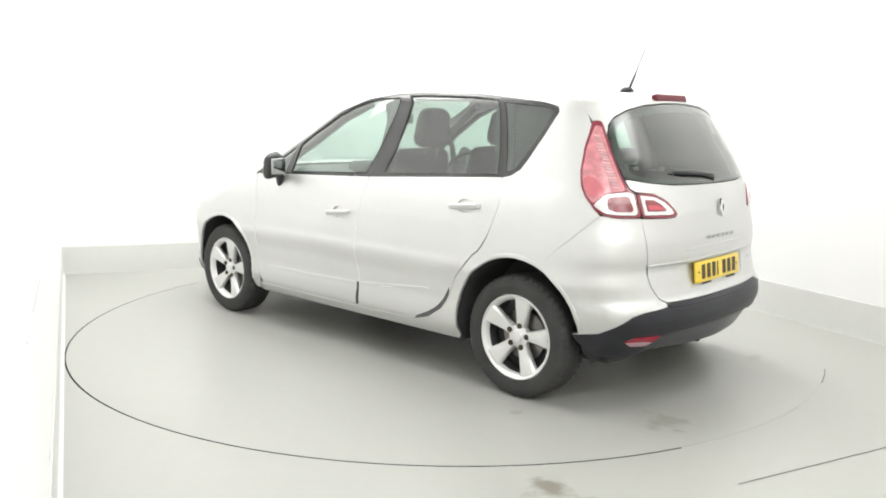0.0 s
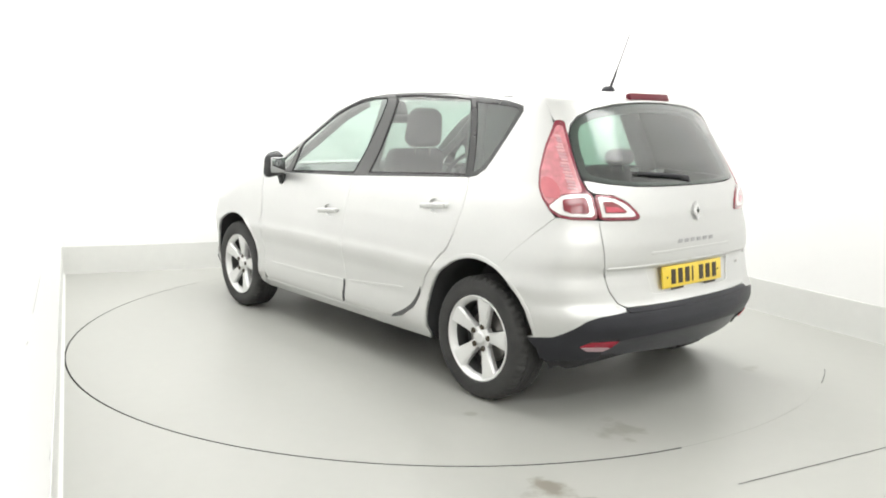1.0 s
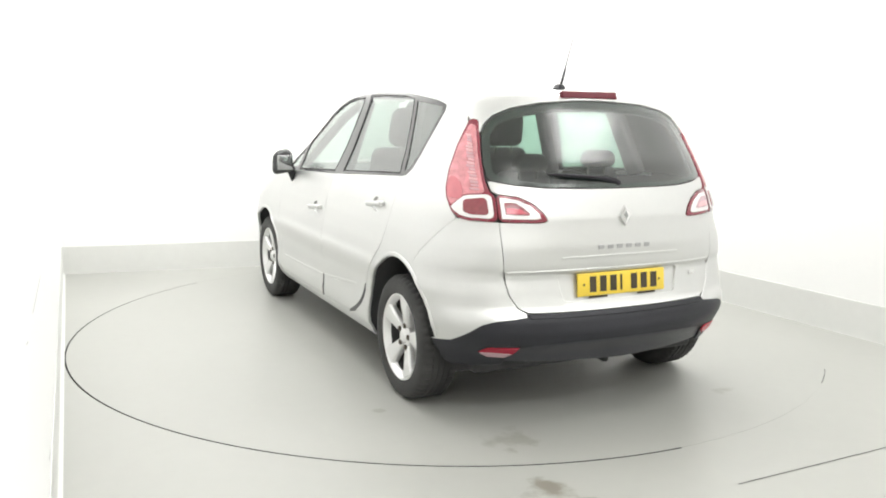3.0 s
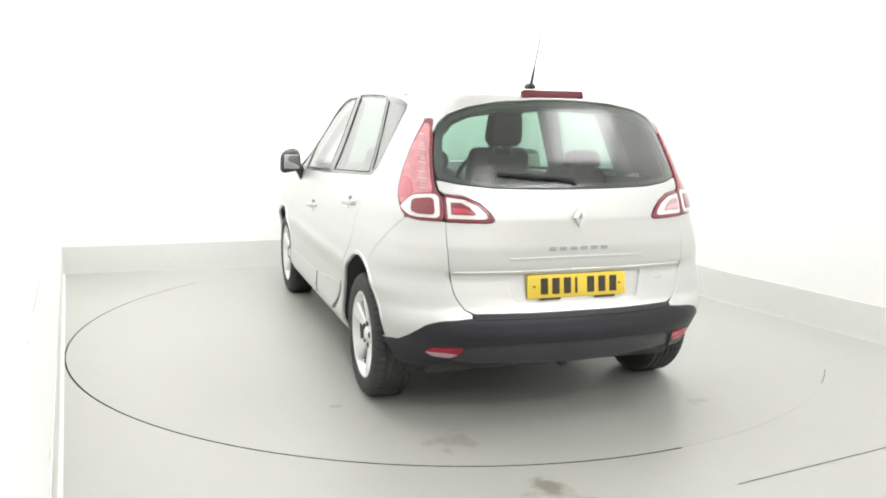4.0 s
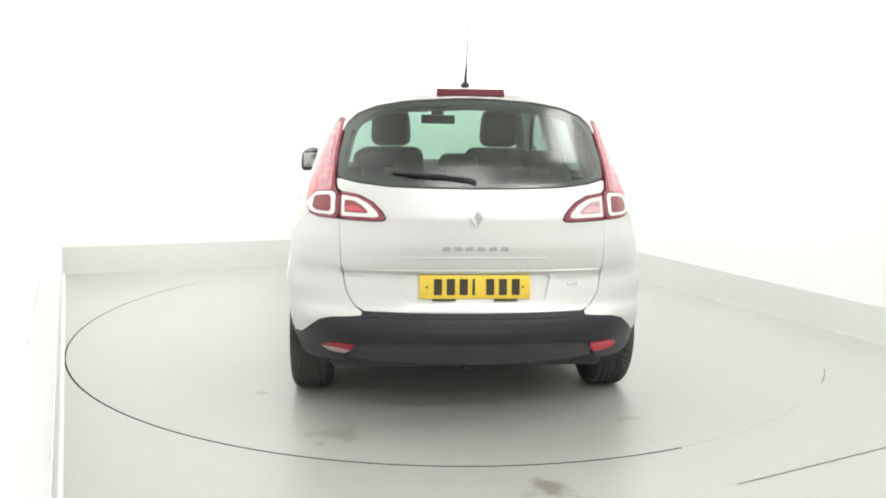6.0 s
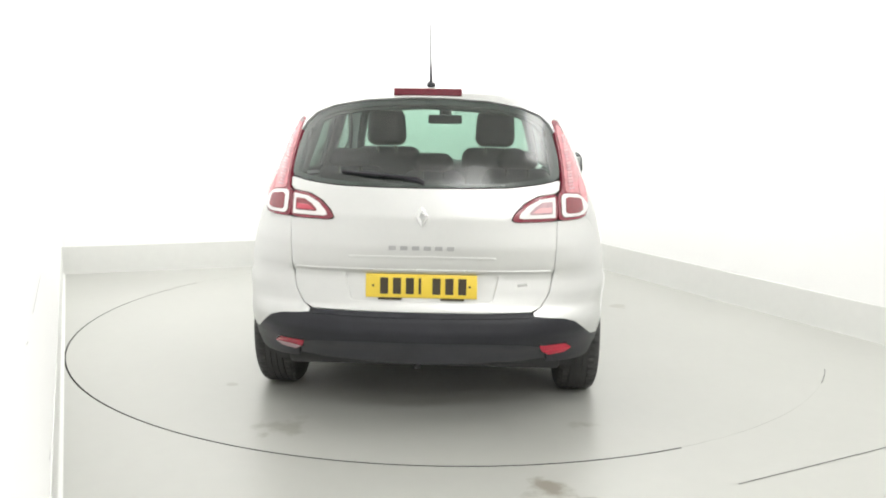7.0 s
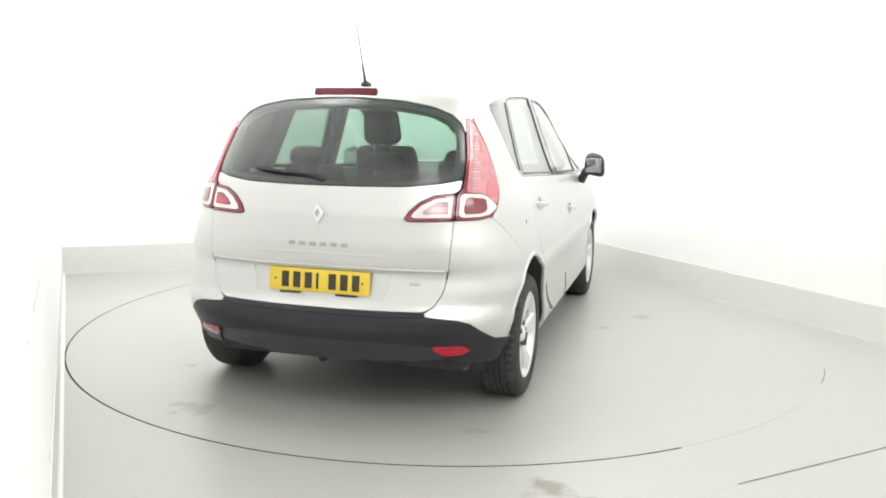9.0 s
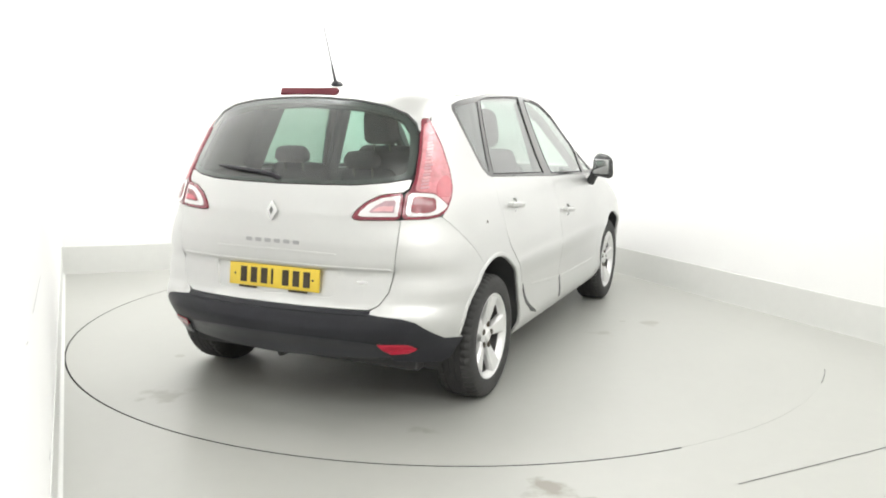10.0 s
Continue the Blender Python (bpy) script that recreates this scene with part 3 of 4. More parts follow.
CORNER = ([(0.650, 0.976), (0.778, 0.978), (0.835, 0.987), (0.851, 0.986)] + side((-0.333, 0.891), (-0.243, 0.809), (-0.163, 0.733)) + arc_side(*ARCH_R, 112, 172, 12)
          + [(1.024, 0.405), (0.904, 0.421), (0.867, 0.442), (0.751, 0.513), (0.685, 0.531), (0.589, 0.540), (0.535, 0.547), (0.532, 0.558), (0.568, 0.578), (0.609, 0.640), (0.632, 0.747), (0.645, 0.879)])
BUMPER = twin([(0.0, 0.556), (0.525, 0.556), (0.529, 0.541), (0.589, 0.535), (0.685, 0.526), (0.751, 0.508), (0.867, 0.437), (0.904, 0.416), (1.024, 0.400), (s_of(0.35, x=-0.383), 0.35), (s_of(0.30, x=-0.385), 0.30), (0.86, 0.285),
               (0.748, 0.288), (0.62, 0.302), (0.604, 0.367), (0.57, 0.39), (0.491, 0.408), (0.269, 0.421), (0.0, 0.422)])
VALENCE_OUT = twin([(0.0, 0.419), (0.269, 0.418), (0.488, 0.405), (0.565, 0.387), (0.598, 0.365), (0.612, 0.31), (0.44, 0.305), (0.0, 0.297)])
FOG = [(0.748, 0.374), (0.712, 0.398), (0.568, 0.399), (0.584, 0.367), (0.619, 0.345), (0.703, 0.350)]
FOG_LOW = [(0.742, 0.372), (0.66, 0.372), (0.59, 0.366), (0.619, 0.347), (0.703, 0.352)]


def build_sides():
    for mirror in (False, True):
        kw = dict(mirror=mirror)
        panel("body_side", [grown(BODY_SIDE, 0.0022)], PAINT, car, step=0.045, **kw)
        wing = panel("front_wing", [grown(FRONT_WING, 0.0)], PAINT, car, step=0.05, **kw)
        frame_ = panel("window_surround", [DLO, FRONT_GLASS, SMALL_GLASS, REAR_GLASS, QUARTER_GLASS], SURROUND, car, "gloss black window surround", step=0.03, offset=-0.002, thick=0.01, **kw)
        dish = [[(s_of(z, x=x) + 0.062 * math.cos(a), z + 0.040 * math.sin(a)) for a in np.linspace(0, 2 * math.pi, 25)[:-1]] for x, z in ((1.405, 0.856), (0.372, 0.978))]
        fd = panel("front_door", [grown(FRONT_DOOR, 0.0004), dish[0]], PAINT, car, step=0.045, **kw)
        rd = panel("rear_door", [grown(REAR_DOOR, 0.001), dish[1]], PAINT, car, step=0.045, **kw)
        for lp, owner in zip(dish, (fd, rd)):
            panel("handle_recess", [grown(lp, 0.006)], PAINT, owner, "dished recess behind the handle", step=0.02, offset=-0.013, thick=0, **kw)
        for name, lp, mat, owner in (("front_window", FRONT_GLASS, GLASS_FRONT, fd), ("quarter_light", SMALL_GLASS, GLASS_FRONT, fd), ("rear_side_window", REAR_GLASS, GLASS_SIDE, rd),
                                     ("rear_quarter_window", QUARTER_GLASS, GLASS_SIDE, car)):
            pane = panel(name, [grown(lp, 0.006)], mat, owner, "green-tinted glass pane", step=0.05, offset=-0.007, thick=0, **kw)
            pane.visible_shadow = False
            if name in ("front_window", "rear_side_window"):
                wide = 0.007 if name == "front_window" else 0.006
                panel("window_seal", [grown(lp, wide), grown(lp, 0.001)], SEAL, owner, "black rubber seal", step=0.05, offset=-0.001, thick=0.004, edge=0.001, **kw)
        m = -1 if mirror else 1
        for x, z, owner, half in ((0.372, 0.978, rd, 0.105), (1.405, 0.856, fd, 0.105)):
            s = s_of(z, x=x)
            q, n = skin(np.array([s]), np.array([z]))[0], skin_normal(np.array([s]), np.array([z]))[0]
            at = q + n * 0.019
            tilt = 5.0
            grip = part("door_handle", rounded_box((2 * half, 0.020, 0.030), (at[0], m * at[1], at[2]), 0.009, (-12 * m, tilt, 0)), PAINT, owner, "body-coloured pull handle")
            for dx in (-half * 0.85, half * 0.85):
                part("handle_foot", rounded_box((0.03, 0.028, 0.024), (at[0] + dx, m * (at[1] - 0.016), at[2] - dx * 0.087), 0.006), PAINT, grip)
        # the lower creases on the doors
        panel("door_crease", [side((1.19, 0.446), (0.66, 0.494), (0.60, 0.494), (0.66, 0.484), (1.19, 0.432))], PAINT, rd, step=0.04, offset=0.0025, thick=0.004, edge=0.003, **kw)
        panel("door_crease", [side((2.15, 0.424), (1.70, 0.430), (1.245, 0.442), (1.245, 0.428), (1.70, 0.416), (2.15, 0.418))], PAINT, fd, step=0.04, offset=0.0025, thick=0.004, edge=0.003, **kw)
        # black flaps at the doors' lower corners
        panel("door_seal", [side((1.222, 0.445), (1.207, 0.445), (1.210, 0.31), (1.228, 0.30), (1.232, 0.31))], VALENCE, rd, step=0.02, offset=0.003, thick=0.006, edge=0.001, **kw)
        # painted corner of the rear bumper and the lights
        corner = panel("bumper_corner", [grown(CORNER, 0.0012)], PAINT, car, step=0.04, **kw)
        panel("wing_corner_seal", [side((0.70, 0.322), (0.60, 0.366), (0.530, 0.412), (0.478, 0.478), (0.45, 0.525), (0.462, 0.470), (0.515, 0.393), (0.608, 0.332), (0.72, 0.304))], FLAP_GREY, rd, step=0.02, offset=0.003, thick=0.005, edge=0.001, **kw)
        build_tail_lamp(mirror)
        refl = panel("rear_reflector", [grown(FOG, 0.006)], BLACK_GLOSS, car, "red and clear bumper reflector", step=0.02, offset=0.003, thick=0.006, edge=0.001, **kw)
        panel("red_lens", [FOG], FOG_VIVID if mirror else RED_FOG, refl, step=0.02, offset=0.007, thick=0.004, edge=0.001, **kw)
        panel("clear_lens", [FOG_LOW], FOG_VIVID if mirror else FOG_PALE, refl, step=0.02, offset=0.010, thick=0.003, edge=0.001, **kw)
        build_mirror(m)
        for wheel_at, a0, a1, name in ((ARCH_R, 170, -8, "rear_arch_lip"), (ARCH_F, 186, 4, "front_arch_lip")):
            x, z, r = wheel_at
            panel(name, [arc_side(x, z, r + 0.001, a0, a1, 28) + arc_side(x, z, r + 0.015, a1, a0, 28)], PAINT, car, step=0.03, offset=0.0045, thick=0.02, edge=0.003, **kw)
        if mirror:
            panel("filler_lock", [[(1.232, 0.929), (1.243, 0.929), (1.245, 0.938), (1.238, 0.941), (1.231, 0.938)]], INK, car, "small dark lock on the rear wing", step=0.01, offset=0.002, thick=0.003, edge=0.001, **kw)


FOG_VIVID = material("vivid_reflector", (0.55, 0.010, 0.042), 0.25, 0, 0.25, 0.08, 40)
FOG_PALE = material("pale_reflector", (0.46, 0.30, 0.32), 0.2, 0, 0.5, 0.1, 40)
RED_FOG = material("red_reflector", (0.36, 0.009, 0.032), 0.25, 0, 0.25, 0.08, 40)


def build_tail_lamp(mirror):
    kw = dict(mirror=mirror)
    lamp = panel("tail_lamp", [soften(LAMP)], RED_DARK, car, "tall red and clear wrap-round tail lamp", step=0.025, offset=0.006, thick=0.02, **kw)
    upper = [(0.702, 1.405), (0.787, 1.312), (0.860, 1.208), (0.892, 1.131), (0.890, 1.082), (0.872, 1.047), (0.80, 1.098), (0.697, 1.108), (0.701, 1.165), (0.695, 1.268), (0.672, 1.375), (0.663, 1.415), (0.685, 1.42)]
    panel("red_lens", [soften(upper)], PINK, lamp, "pale red lens", step=0.025, offset=0.010, thick=0.004, edge=0.002, **kw)
    deep = [(0.846 + 0.044 * math.cos(a), 1.118 + 0.056 * math.sin(a)) for a in (math.radians(15 * k) for k in range(24)) if 0.0 + 1.118 + 0.056 * math.sin(a) > 1.073]
    panel("brake_lens", [deep], RED, lamp, "deeper red lens", step=0.02, offset=0.0125, thick=0.002, edge=0.001, **kw)
    rng = random.Random(3)
    for k in range(18):
        z = 1.118 + k * 0.0145 + rng.uniform(-0.002, 0.002)
        a = 0.720 - max(0, k - 7) * 0.0022
        w = 0.042 - k * 0.0011 + rng.uniform(-0.007, 0.004)
        h = rng.uniform(0.006, 0.010)
        panel("lens_rib", [[(a, z), (a + w, z + 0.003), (a + w, z + 0.003 + h), (a - 0.001, z + h)]], rng.choice((CLEAR_PINK, GREY_PINK)), lamp, step=0.015, offset=0.014, thick=0.003, edge=0.002, **kw)
    low = [(0.872, 1.040), (0.795, 1.092), (0.668, 1.100), (0.668, 0.996), (0.778, 0.997), (0.826, 1.005), (0.858, 1.024)]
    white = panel("clear_lens", [soften(low)], CLEAR, lamp, "clear lower lens", step=0.02, offset=0.012, thick=0.004, edge=0.002, **kw)
    panel("bulb_window", [soften([(0.800, 1.072), (0.692, 1.084), (0.690, 1.010), (0.775, 1.010), (0.808, 1.022)])], RED_DEEP, white, "dark red bulb window", step=0.01, offset=0.016, thick=0.004, edge=0.002, **kw)
    inner = panel("tailgate_lamp", [soften(LAMP_TG)], RED_DARK, tailgate, "red-rimmed reversing lamp on the tailgate", step=0.02, offset=0.006, thick=0.02, **kw)
    panel("clear_lens", [[(0.630, 1.086), (0.55, 1.076), (0.495, 1.050), (0.458, 1.015), (0.450, 0.998), (0.47, 0.994), (0.630, 0.996)]], CLEAR, inner, "clear lens", step=0.02, offset=0.010, thick=0.004, edge=0.002, **kw)
    panel("bulb_window", [[(0.612, 1.064), (0.565, 1.062), (0.528, 1.042), (0.500, 1.016), (0.508, 1.011), (0.612, 1.013)]], PALE_WINDOW if mirror else RED_DEEP, inner, "bulb window", step=0.02, offset=0.014, thick=0.004, edge=0.002, **kw)
    panel("bulb_lens", [[(0.606, 1.040), (0.545, 1.037), (0.512, 1.017), (0.606, 1.017)]], CLEAR_PINK if mirror else RED_VIVID, inner, "bulb lens", step=0.02, offset=0.0165, thick=0.003, edge=0.001, **kw)


GREY_PINK = material("grey_rib_lens", (0.66, 0.37, 0.40), 0.12, 0.0, 1.0, 0.1, 40)
CLEAR_PINK = material("clear_rib_lens", (0.78, 0.44, 0.47), 0.12, 0.0, 1.0, 0.1, 40)
PALE_WINDOW = material("pale_bulb_window", (0.50, 0.33, 0.36), 0.15, 0, 1.0, 0.2, 40)
RED_VIVID = material("vivid_red_lens", (0.60, 0.07, 0.11), 0.15, 0, 1.0, 0.15, 40)
RED_DEEP = material("deep_red_window", (0.24, 0.035, 0.048), 0.15, 0, 1.0, 0.2, 40)


def build_mirror(m):
    at = Vector((1.985, 0.952 if m > 0 else -0.980, 1.126))
    unit = new("door_mirror")
    unit.parent = car
    unit.location = at
    bm = rounded_box((0.10, 0.160, 0.168), (0.022, 0, 0), 0.055, (0, 0, 0), 0.86, 4)
    for v in bm.verts:
        if v.co.x > 0.03:
            k = 1 - (v.co.x - 0.03) * 3.2
            v.co.y *= k
            v.co.z *= k
        v.co.z += 0.22 * -abs(v.co.y + 0.02 * m) * (1 if v.co.y * m > 0 else 0.1)
    part("mirror_housing", bm, BLACK_GLOSS, unit, "glossy black mirror housing")
    part("mirror_glass", rounded_box((0.012, 0.112, 0.104), (-0.029, -0.004 * m, -0.010), 0.005, (0, 0, 3 * m)), MIRROR, unit, "mirror glass")
    part("mirror_foot", tube([(0.05, -0.06 * m, -0.05), (0.06, -0.08 * m, -0.09), (0.075, -0.105 * m, -0.13)], [0.036, 0.03, 0.035]), BLACK_GLOSS, unit, "black mirror foot")


def build_rear():
    global tailgate
    recess = twin([(0.0, 0.733), (0.345, 0.733), (0.362, 0.722), (0.335, 0.612), (0.315, 0.602), (0.0, 0.600)])
    tailgate = panel("tailgate", [grown(TAILGATE, -0.001), recess], PAINT, car, step=0.035)
    panel("plate_recess", [grown(recess, 0.008)], PAINT, tailgate, "recess behind the number plate", step=0.04, offset=-0.011, thick=0.004, edge=0.001)
    panel("spoiler", [SPOILER], PAINT, tailgate, step=0.035, offset=0.006, thick=0.03)
    rim = panel("window_border", [REAR_WINDOW, WINDOW_HOLE], DARK, tailgate, "black printed border of the rear window", step=0.025, offset=-0.006, thick=0.004, edge=0.001)
    pane = panel("rear_window", [grown(REAR_WINDOW, -0.002)], GLASS_REAR, tailgate, "green-tinted rear window", step=0.04, offset=-0.001, thick=0)
    pane.visible_shadow = False
    stop = part("brake_light", rounded_box((0.03, 0.332, 0.036), (-0.337, 0, 1.571), 0.004, (0, 22, 0)), RED_STOP, tailgate, "dark red high-level brake light")
    panel("black_bumper", [BUMPER], BLACK, car, "textured black plastic lower bumper", step=0.035, thick=0.03, edge=0.006)
    panel("valence", [VALENCE_OUT], VALENCE, car, "dark grey bumper valence", step=0.04, offset=-0.012, thick=0.02)
    panel("bumper_step", [twin([(0.0, 0.5545), (0.515, 0.5545), (0.522, 0.548), (0.515, 0.539), (0.0, 0.536)])], BLACK, car, "dark grey step on the bumper top", step=0.03, offset=0.004, thick=0.006, edge=0.003)
    for mirror in (False, True):
        panel("front_lip", [side((3.10, 0.245), (3.29, 0.25), (3.30, 0.33), (3.12, 0.33))], BLACK, car, "black lip before the front wheel", mirror=mirror, step=0.03, offset=0.006, thick=0.01)
    # handle ledge over the plate, on the tailgate
    panel("tailgate_fold", [twin([(0.0, 0.7525), (0.60, 0.749), (0.612, 0.744), (0.60, 0.739), (0.0, 0.7385)])], PAINT, tailgate, "fold across the tailgate", step=0.012, offset=0.004, thick=0.010, edge=0.004)
    panel("tailgate_crease", [twin([(0.0, 0.816), (0.33, 0.813), (0.345, 0.809), (0.33, 0.806), (0.0, 0.809)])], PAINT, tailgate, step=0.012, offset=0.003, thick=0.006, edge=0.003)
    # plate
    plate = part("number_plate", rounded_box((0.012, 0.52, 0.111), (-0.674, 0, 0.676), 0.004, (0, 6, 0), 1.0, 2), PLATE, tailgate, "yellow number plate")
    y = 0.192
    for k, w in enumerate((0.038, 0.038, 0.038, 0.012, 0.038, 0.038, 0.038)):
        if k == 4:
            y -= 0.03
        part("plate_bar", rounded_box((0.004, w, 0.076), (-0.6805, y - w / 2, 0.677), 0.0015, (0, 6, 0), 1, 1), INK, plate)
        y -= w + 0.022
    for yy in (0.225, -0.225):
        part("plate_screw", rounded_box((0.005, 0.010, 0.010), (-0.6805, yy, 0.677), 0.002, (0, 6, 0), 1, 1), INK, plate)
    for yy, w in ((0.145, 0.11), (-0.145, 0.11)):
        part("plate_foot_bar", rounded_box((0.004, w, 0.010), (-0.6875, yy, 0.617), 0.0015, (0, 6, 0), 1, 1), INK, plate)
    # lozenge badge and a row of plain letter bars
    bm = bmesh.new()
    outer, inner = [(0, 0.050), (0.033, 0), (0, -0.050), (-0.033, 0)], [(0, 0.020), (0.012, 0), (0, -0.020), (-0.012, 0)]
    rings = [[bm.verts.new((-0.002 - h, a * k, b * k)) for a, b in lp] for lp, k, h in ((outer, 1, 0), (outer, 0.94, 0.012), (inner, 1.1, 0.016), (inner, 1, 0.0))]
    for a, b in zip(rings, rings[1:]):
        for i in range(4):
            bm.faces.new((a[i], a[(i + 1) % 4], b[(i + 1) % 4], b[i]))
    bmesh.ops.transform(bm, matrix=pose(-0.668, 0, 1.0, 0, 9, 0), verts=bm.verts[:])
    part("badge", bm, CHROME, tailgate, "chrome lozenge badge", smooth=False)
    for k in range(6):
        part("letter_bar", rounded_box((0.003, 0.034, 0.020), (-0.6835, 0.135 - k * 0.054, 0.856), 0.0015, (0, -3, 0), 1, 1), LETTER, tailgate)
    part("engine_badge", rounded_box((0.004, 0.05, 0.014), (-0.640, -0.47, 0.685), 0.0015, (0, 4, 18), 1, 1), CHROME, tailgate)
    # wiper
    wiper = part("rear_wiper", tube([(-0.612, 0.0, 1.150), (-0.622, 0.02, 1.163), (-0.618, 0.12, 1.178), (-0.604, 0.24, 1.190)], [0.015, 0.011, 0.007, 0.005], 8), BLACK, tailgate, "black rear wiper arm")
    part("wiper_blade", tube([(-0.625, 0.02, 1.173), (-0.619, 0.16, 1.184), (-0.604, 0.28, 1.192), (-0.580, 0.385, 1.199)], [0.006, 0.009, 0.009, 0.004], 6), BLACK, wiper)
    # aerial
    aerial = part("aerial", rounded_box((0.085, 0.052, 0.03), (-0.07, 0, 1.622), 0.014, (0, 0, 0), 0.62), BLACK, car, "black roof aerial with a whip")
    part("aerial_mast", tube([(-0.085, 0, 1.63), (-0.115, 0, 1.70), (-0.122, 0, 1.72)], [0.008, 0.006, 0.004], 8), BLACK, aerial)
    part("aerial_whip", tube([(-0.118, 0, 1.71), (-0.155, 0, 1.80), (-0.200, 0, 1.91)], [0.0034, 0.003, 0.0024], 6), BLACK, aerial)


def build_top():
    # roof: closing rings from the rails to the crown
    zs = [1.572, 1.576, 1.580, 1.584, 1.588, 1.592, 1.597, 1.602, 1.608, 1.614, 1.620, 1.627, 1.634, 1.641, 1.648, 1.655, 1.661, 1.666, 1.669]
    n = 60
    rings, norms = [], []
    for z in zs:
        i = min(int((z - SKIN_Z[0]) / 0.004), len(SKIN_S) - 2)
        s = np.linspace(0, SKIN_S[i] - 1e-4, n) + SKIN_O[i]
        q = skin(s, np.full(n, z))
        q[:, 1] *= 0.982 if z < 1.607 else 1.0
        q[:, 0] += np.clip((0.6 - q[:, 0]) / 0.6, 0, 1) * 0.03 * (z < 1.59)
        q[:, 2] += -0.003 if z < 1.59 else 0.0015
        rings.append(np.concatenate([q, (q * (1, -1, 1))[::-1][1:-1]]))
    m = len(rings[0])
    verts = np.concatenate(rings + [[rings[-1].mean(0)]])
    faces = [(a * m + i, a * m + (i + 1) % m, (a + 1) * m + (i + 1) % m, (a + 1) * m + i) for a in range(len(zs) - 1) for i in range(m)]
    faces += [((len(zs) - 1) * m + i, (len(zs) - 1) * m + (i + 1) % m, len(verts) - 1) for i in range(m)]
    link_mesh("roof", verts, [f[::-1] for f in faces], PAINT, car)
    end = lambda z: float(np.interp(z, SKIN_Z, SKIN_S + SKIN_O)) - 0.001
    screen = side((2.465, 1.08), (2.334, 1.152), (2.104, 1.292), (1.884, 1.432), (1.704, 1.522), (1.604, 1.582), (1.52, 1.602))
    pane = panel("windscreen", [screen + [(end(1.597), 1.597), (end(1.45), 1.45), (end(1.25), 1.25), (end(1.09), 1.09)]], GLASS_FRONT, car, "green-tinted windscreen", both=True, step=0.06, thick=0)
    pane.visible_shadow = False
    bonnet = side((2.50, 1.078), (2.63, 1.052), (2.96, 0.982), (3.26, 0.868), (3.35, 0.78))
    panel("bonnet", [bonnet + [(end(0.78), 0.78), (end(0.95), 0.95), (end(1.085), 1.085)]], PAINT, car, both=True, step=0.05)
    nose = side((3.36, 0.775), (3.39, 0.72), (3.39, 0.5), (3.31, 0.235))
    panel("front_bumper", [nose + [(end(0.2), 0.22), (end(0.5), 0.5), (end(0.775), 0.775)]], PAINT, car, both=True, step=0.06)


def build_under():
    # dark lining behind the gaps, cut out at the arches
    low = arc_side(2.715, 0.345, 0.39, 196, -16) + side((3.2, 0.24), (3.35, 0.5), (3.3, 0.8), (2.6, 1.03), (2.2, 1.03), (1.2, 1.075), (0.2, 1.13), (0.1, 1.13)) + [(1.02, 1.31), (0.86, 1.47), (0.83, 1.55), (0.69, 1.55)] \
        + [(0.67, 1.40), (0.69, 1.2), (0.66, 1.12), (0.40, 1.115), (0.0, 1.11)]
    low += [(0.0, 0.30), (0.44, 0.31), (0.75, 0.29)] + arc_side(0.005, 0.352, 0.40, 194, -16) + side((0.45, 0.24), (2.25, 0.235))
    panel("inner_shell", [low], DARK, car, "dark inner body shell", both=True, step=0.06, offset=-0.022, thick=0)
    part("underbody", rounded_box((3.6, 1.36, 0.10), (1.35, 0, 0.27), 0.03), DARK, car, "dark underbody")
    part("underbody_rear", rounded_box((0.75, 1.0, 0.08), (-0.22, 0, 0.33), 0.03), DARK, car, "dark rear floor")
    part("silencer", rounded_box((0.35, 0.50, 0.12), (-0.33, -0.28, 0.32), 0.05), DARK, car, "exhaust silencer")
    part("rear_axle", tube([(0.0, -0.7, 0.28), (0.0, 0.7, 0.28)], [0.04, 0.04]), DARK, car, "rear axle beam")
    part("tow_eye", rounded_box((0.06, 0.035, 0.035), (-0.58, 0.02, 0.272), 0.012), DARK, car, "tow eye")
    for x, r in ((0.005, 0.40), (2.715, 0.385)):
        for m in (1, -1):
            bm = bmesh.new()
            rows = []
            for k in range(25):
                a = math.radians(-18 + 216 * k / 24)
                px, pz = x + r * math.cos(a), 0.35 + r * math.sin(a)
                edge_y = skin(np.array([s_of(pz, x=px)]), np.array([pz]))[0][1] - 0.014
                rows.append([bm.verts.new((px, m * y, pz)) for y in (0.56, float(edge_y))])
            for a, b in zip(rows, rows[1:]):
                bm.faces.new((a[0], a[1], b[1], b[0]))
            bm.faces.new([q[0] for q in rows])
            part("wheel_arch_liner", bm, DARK, car, "black wheel arch liner")


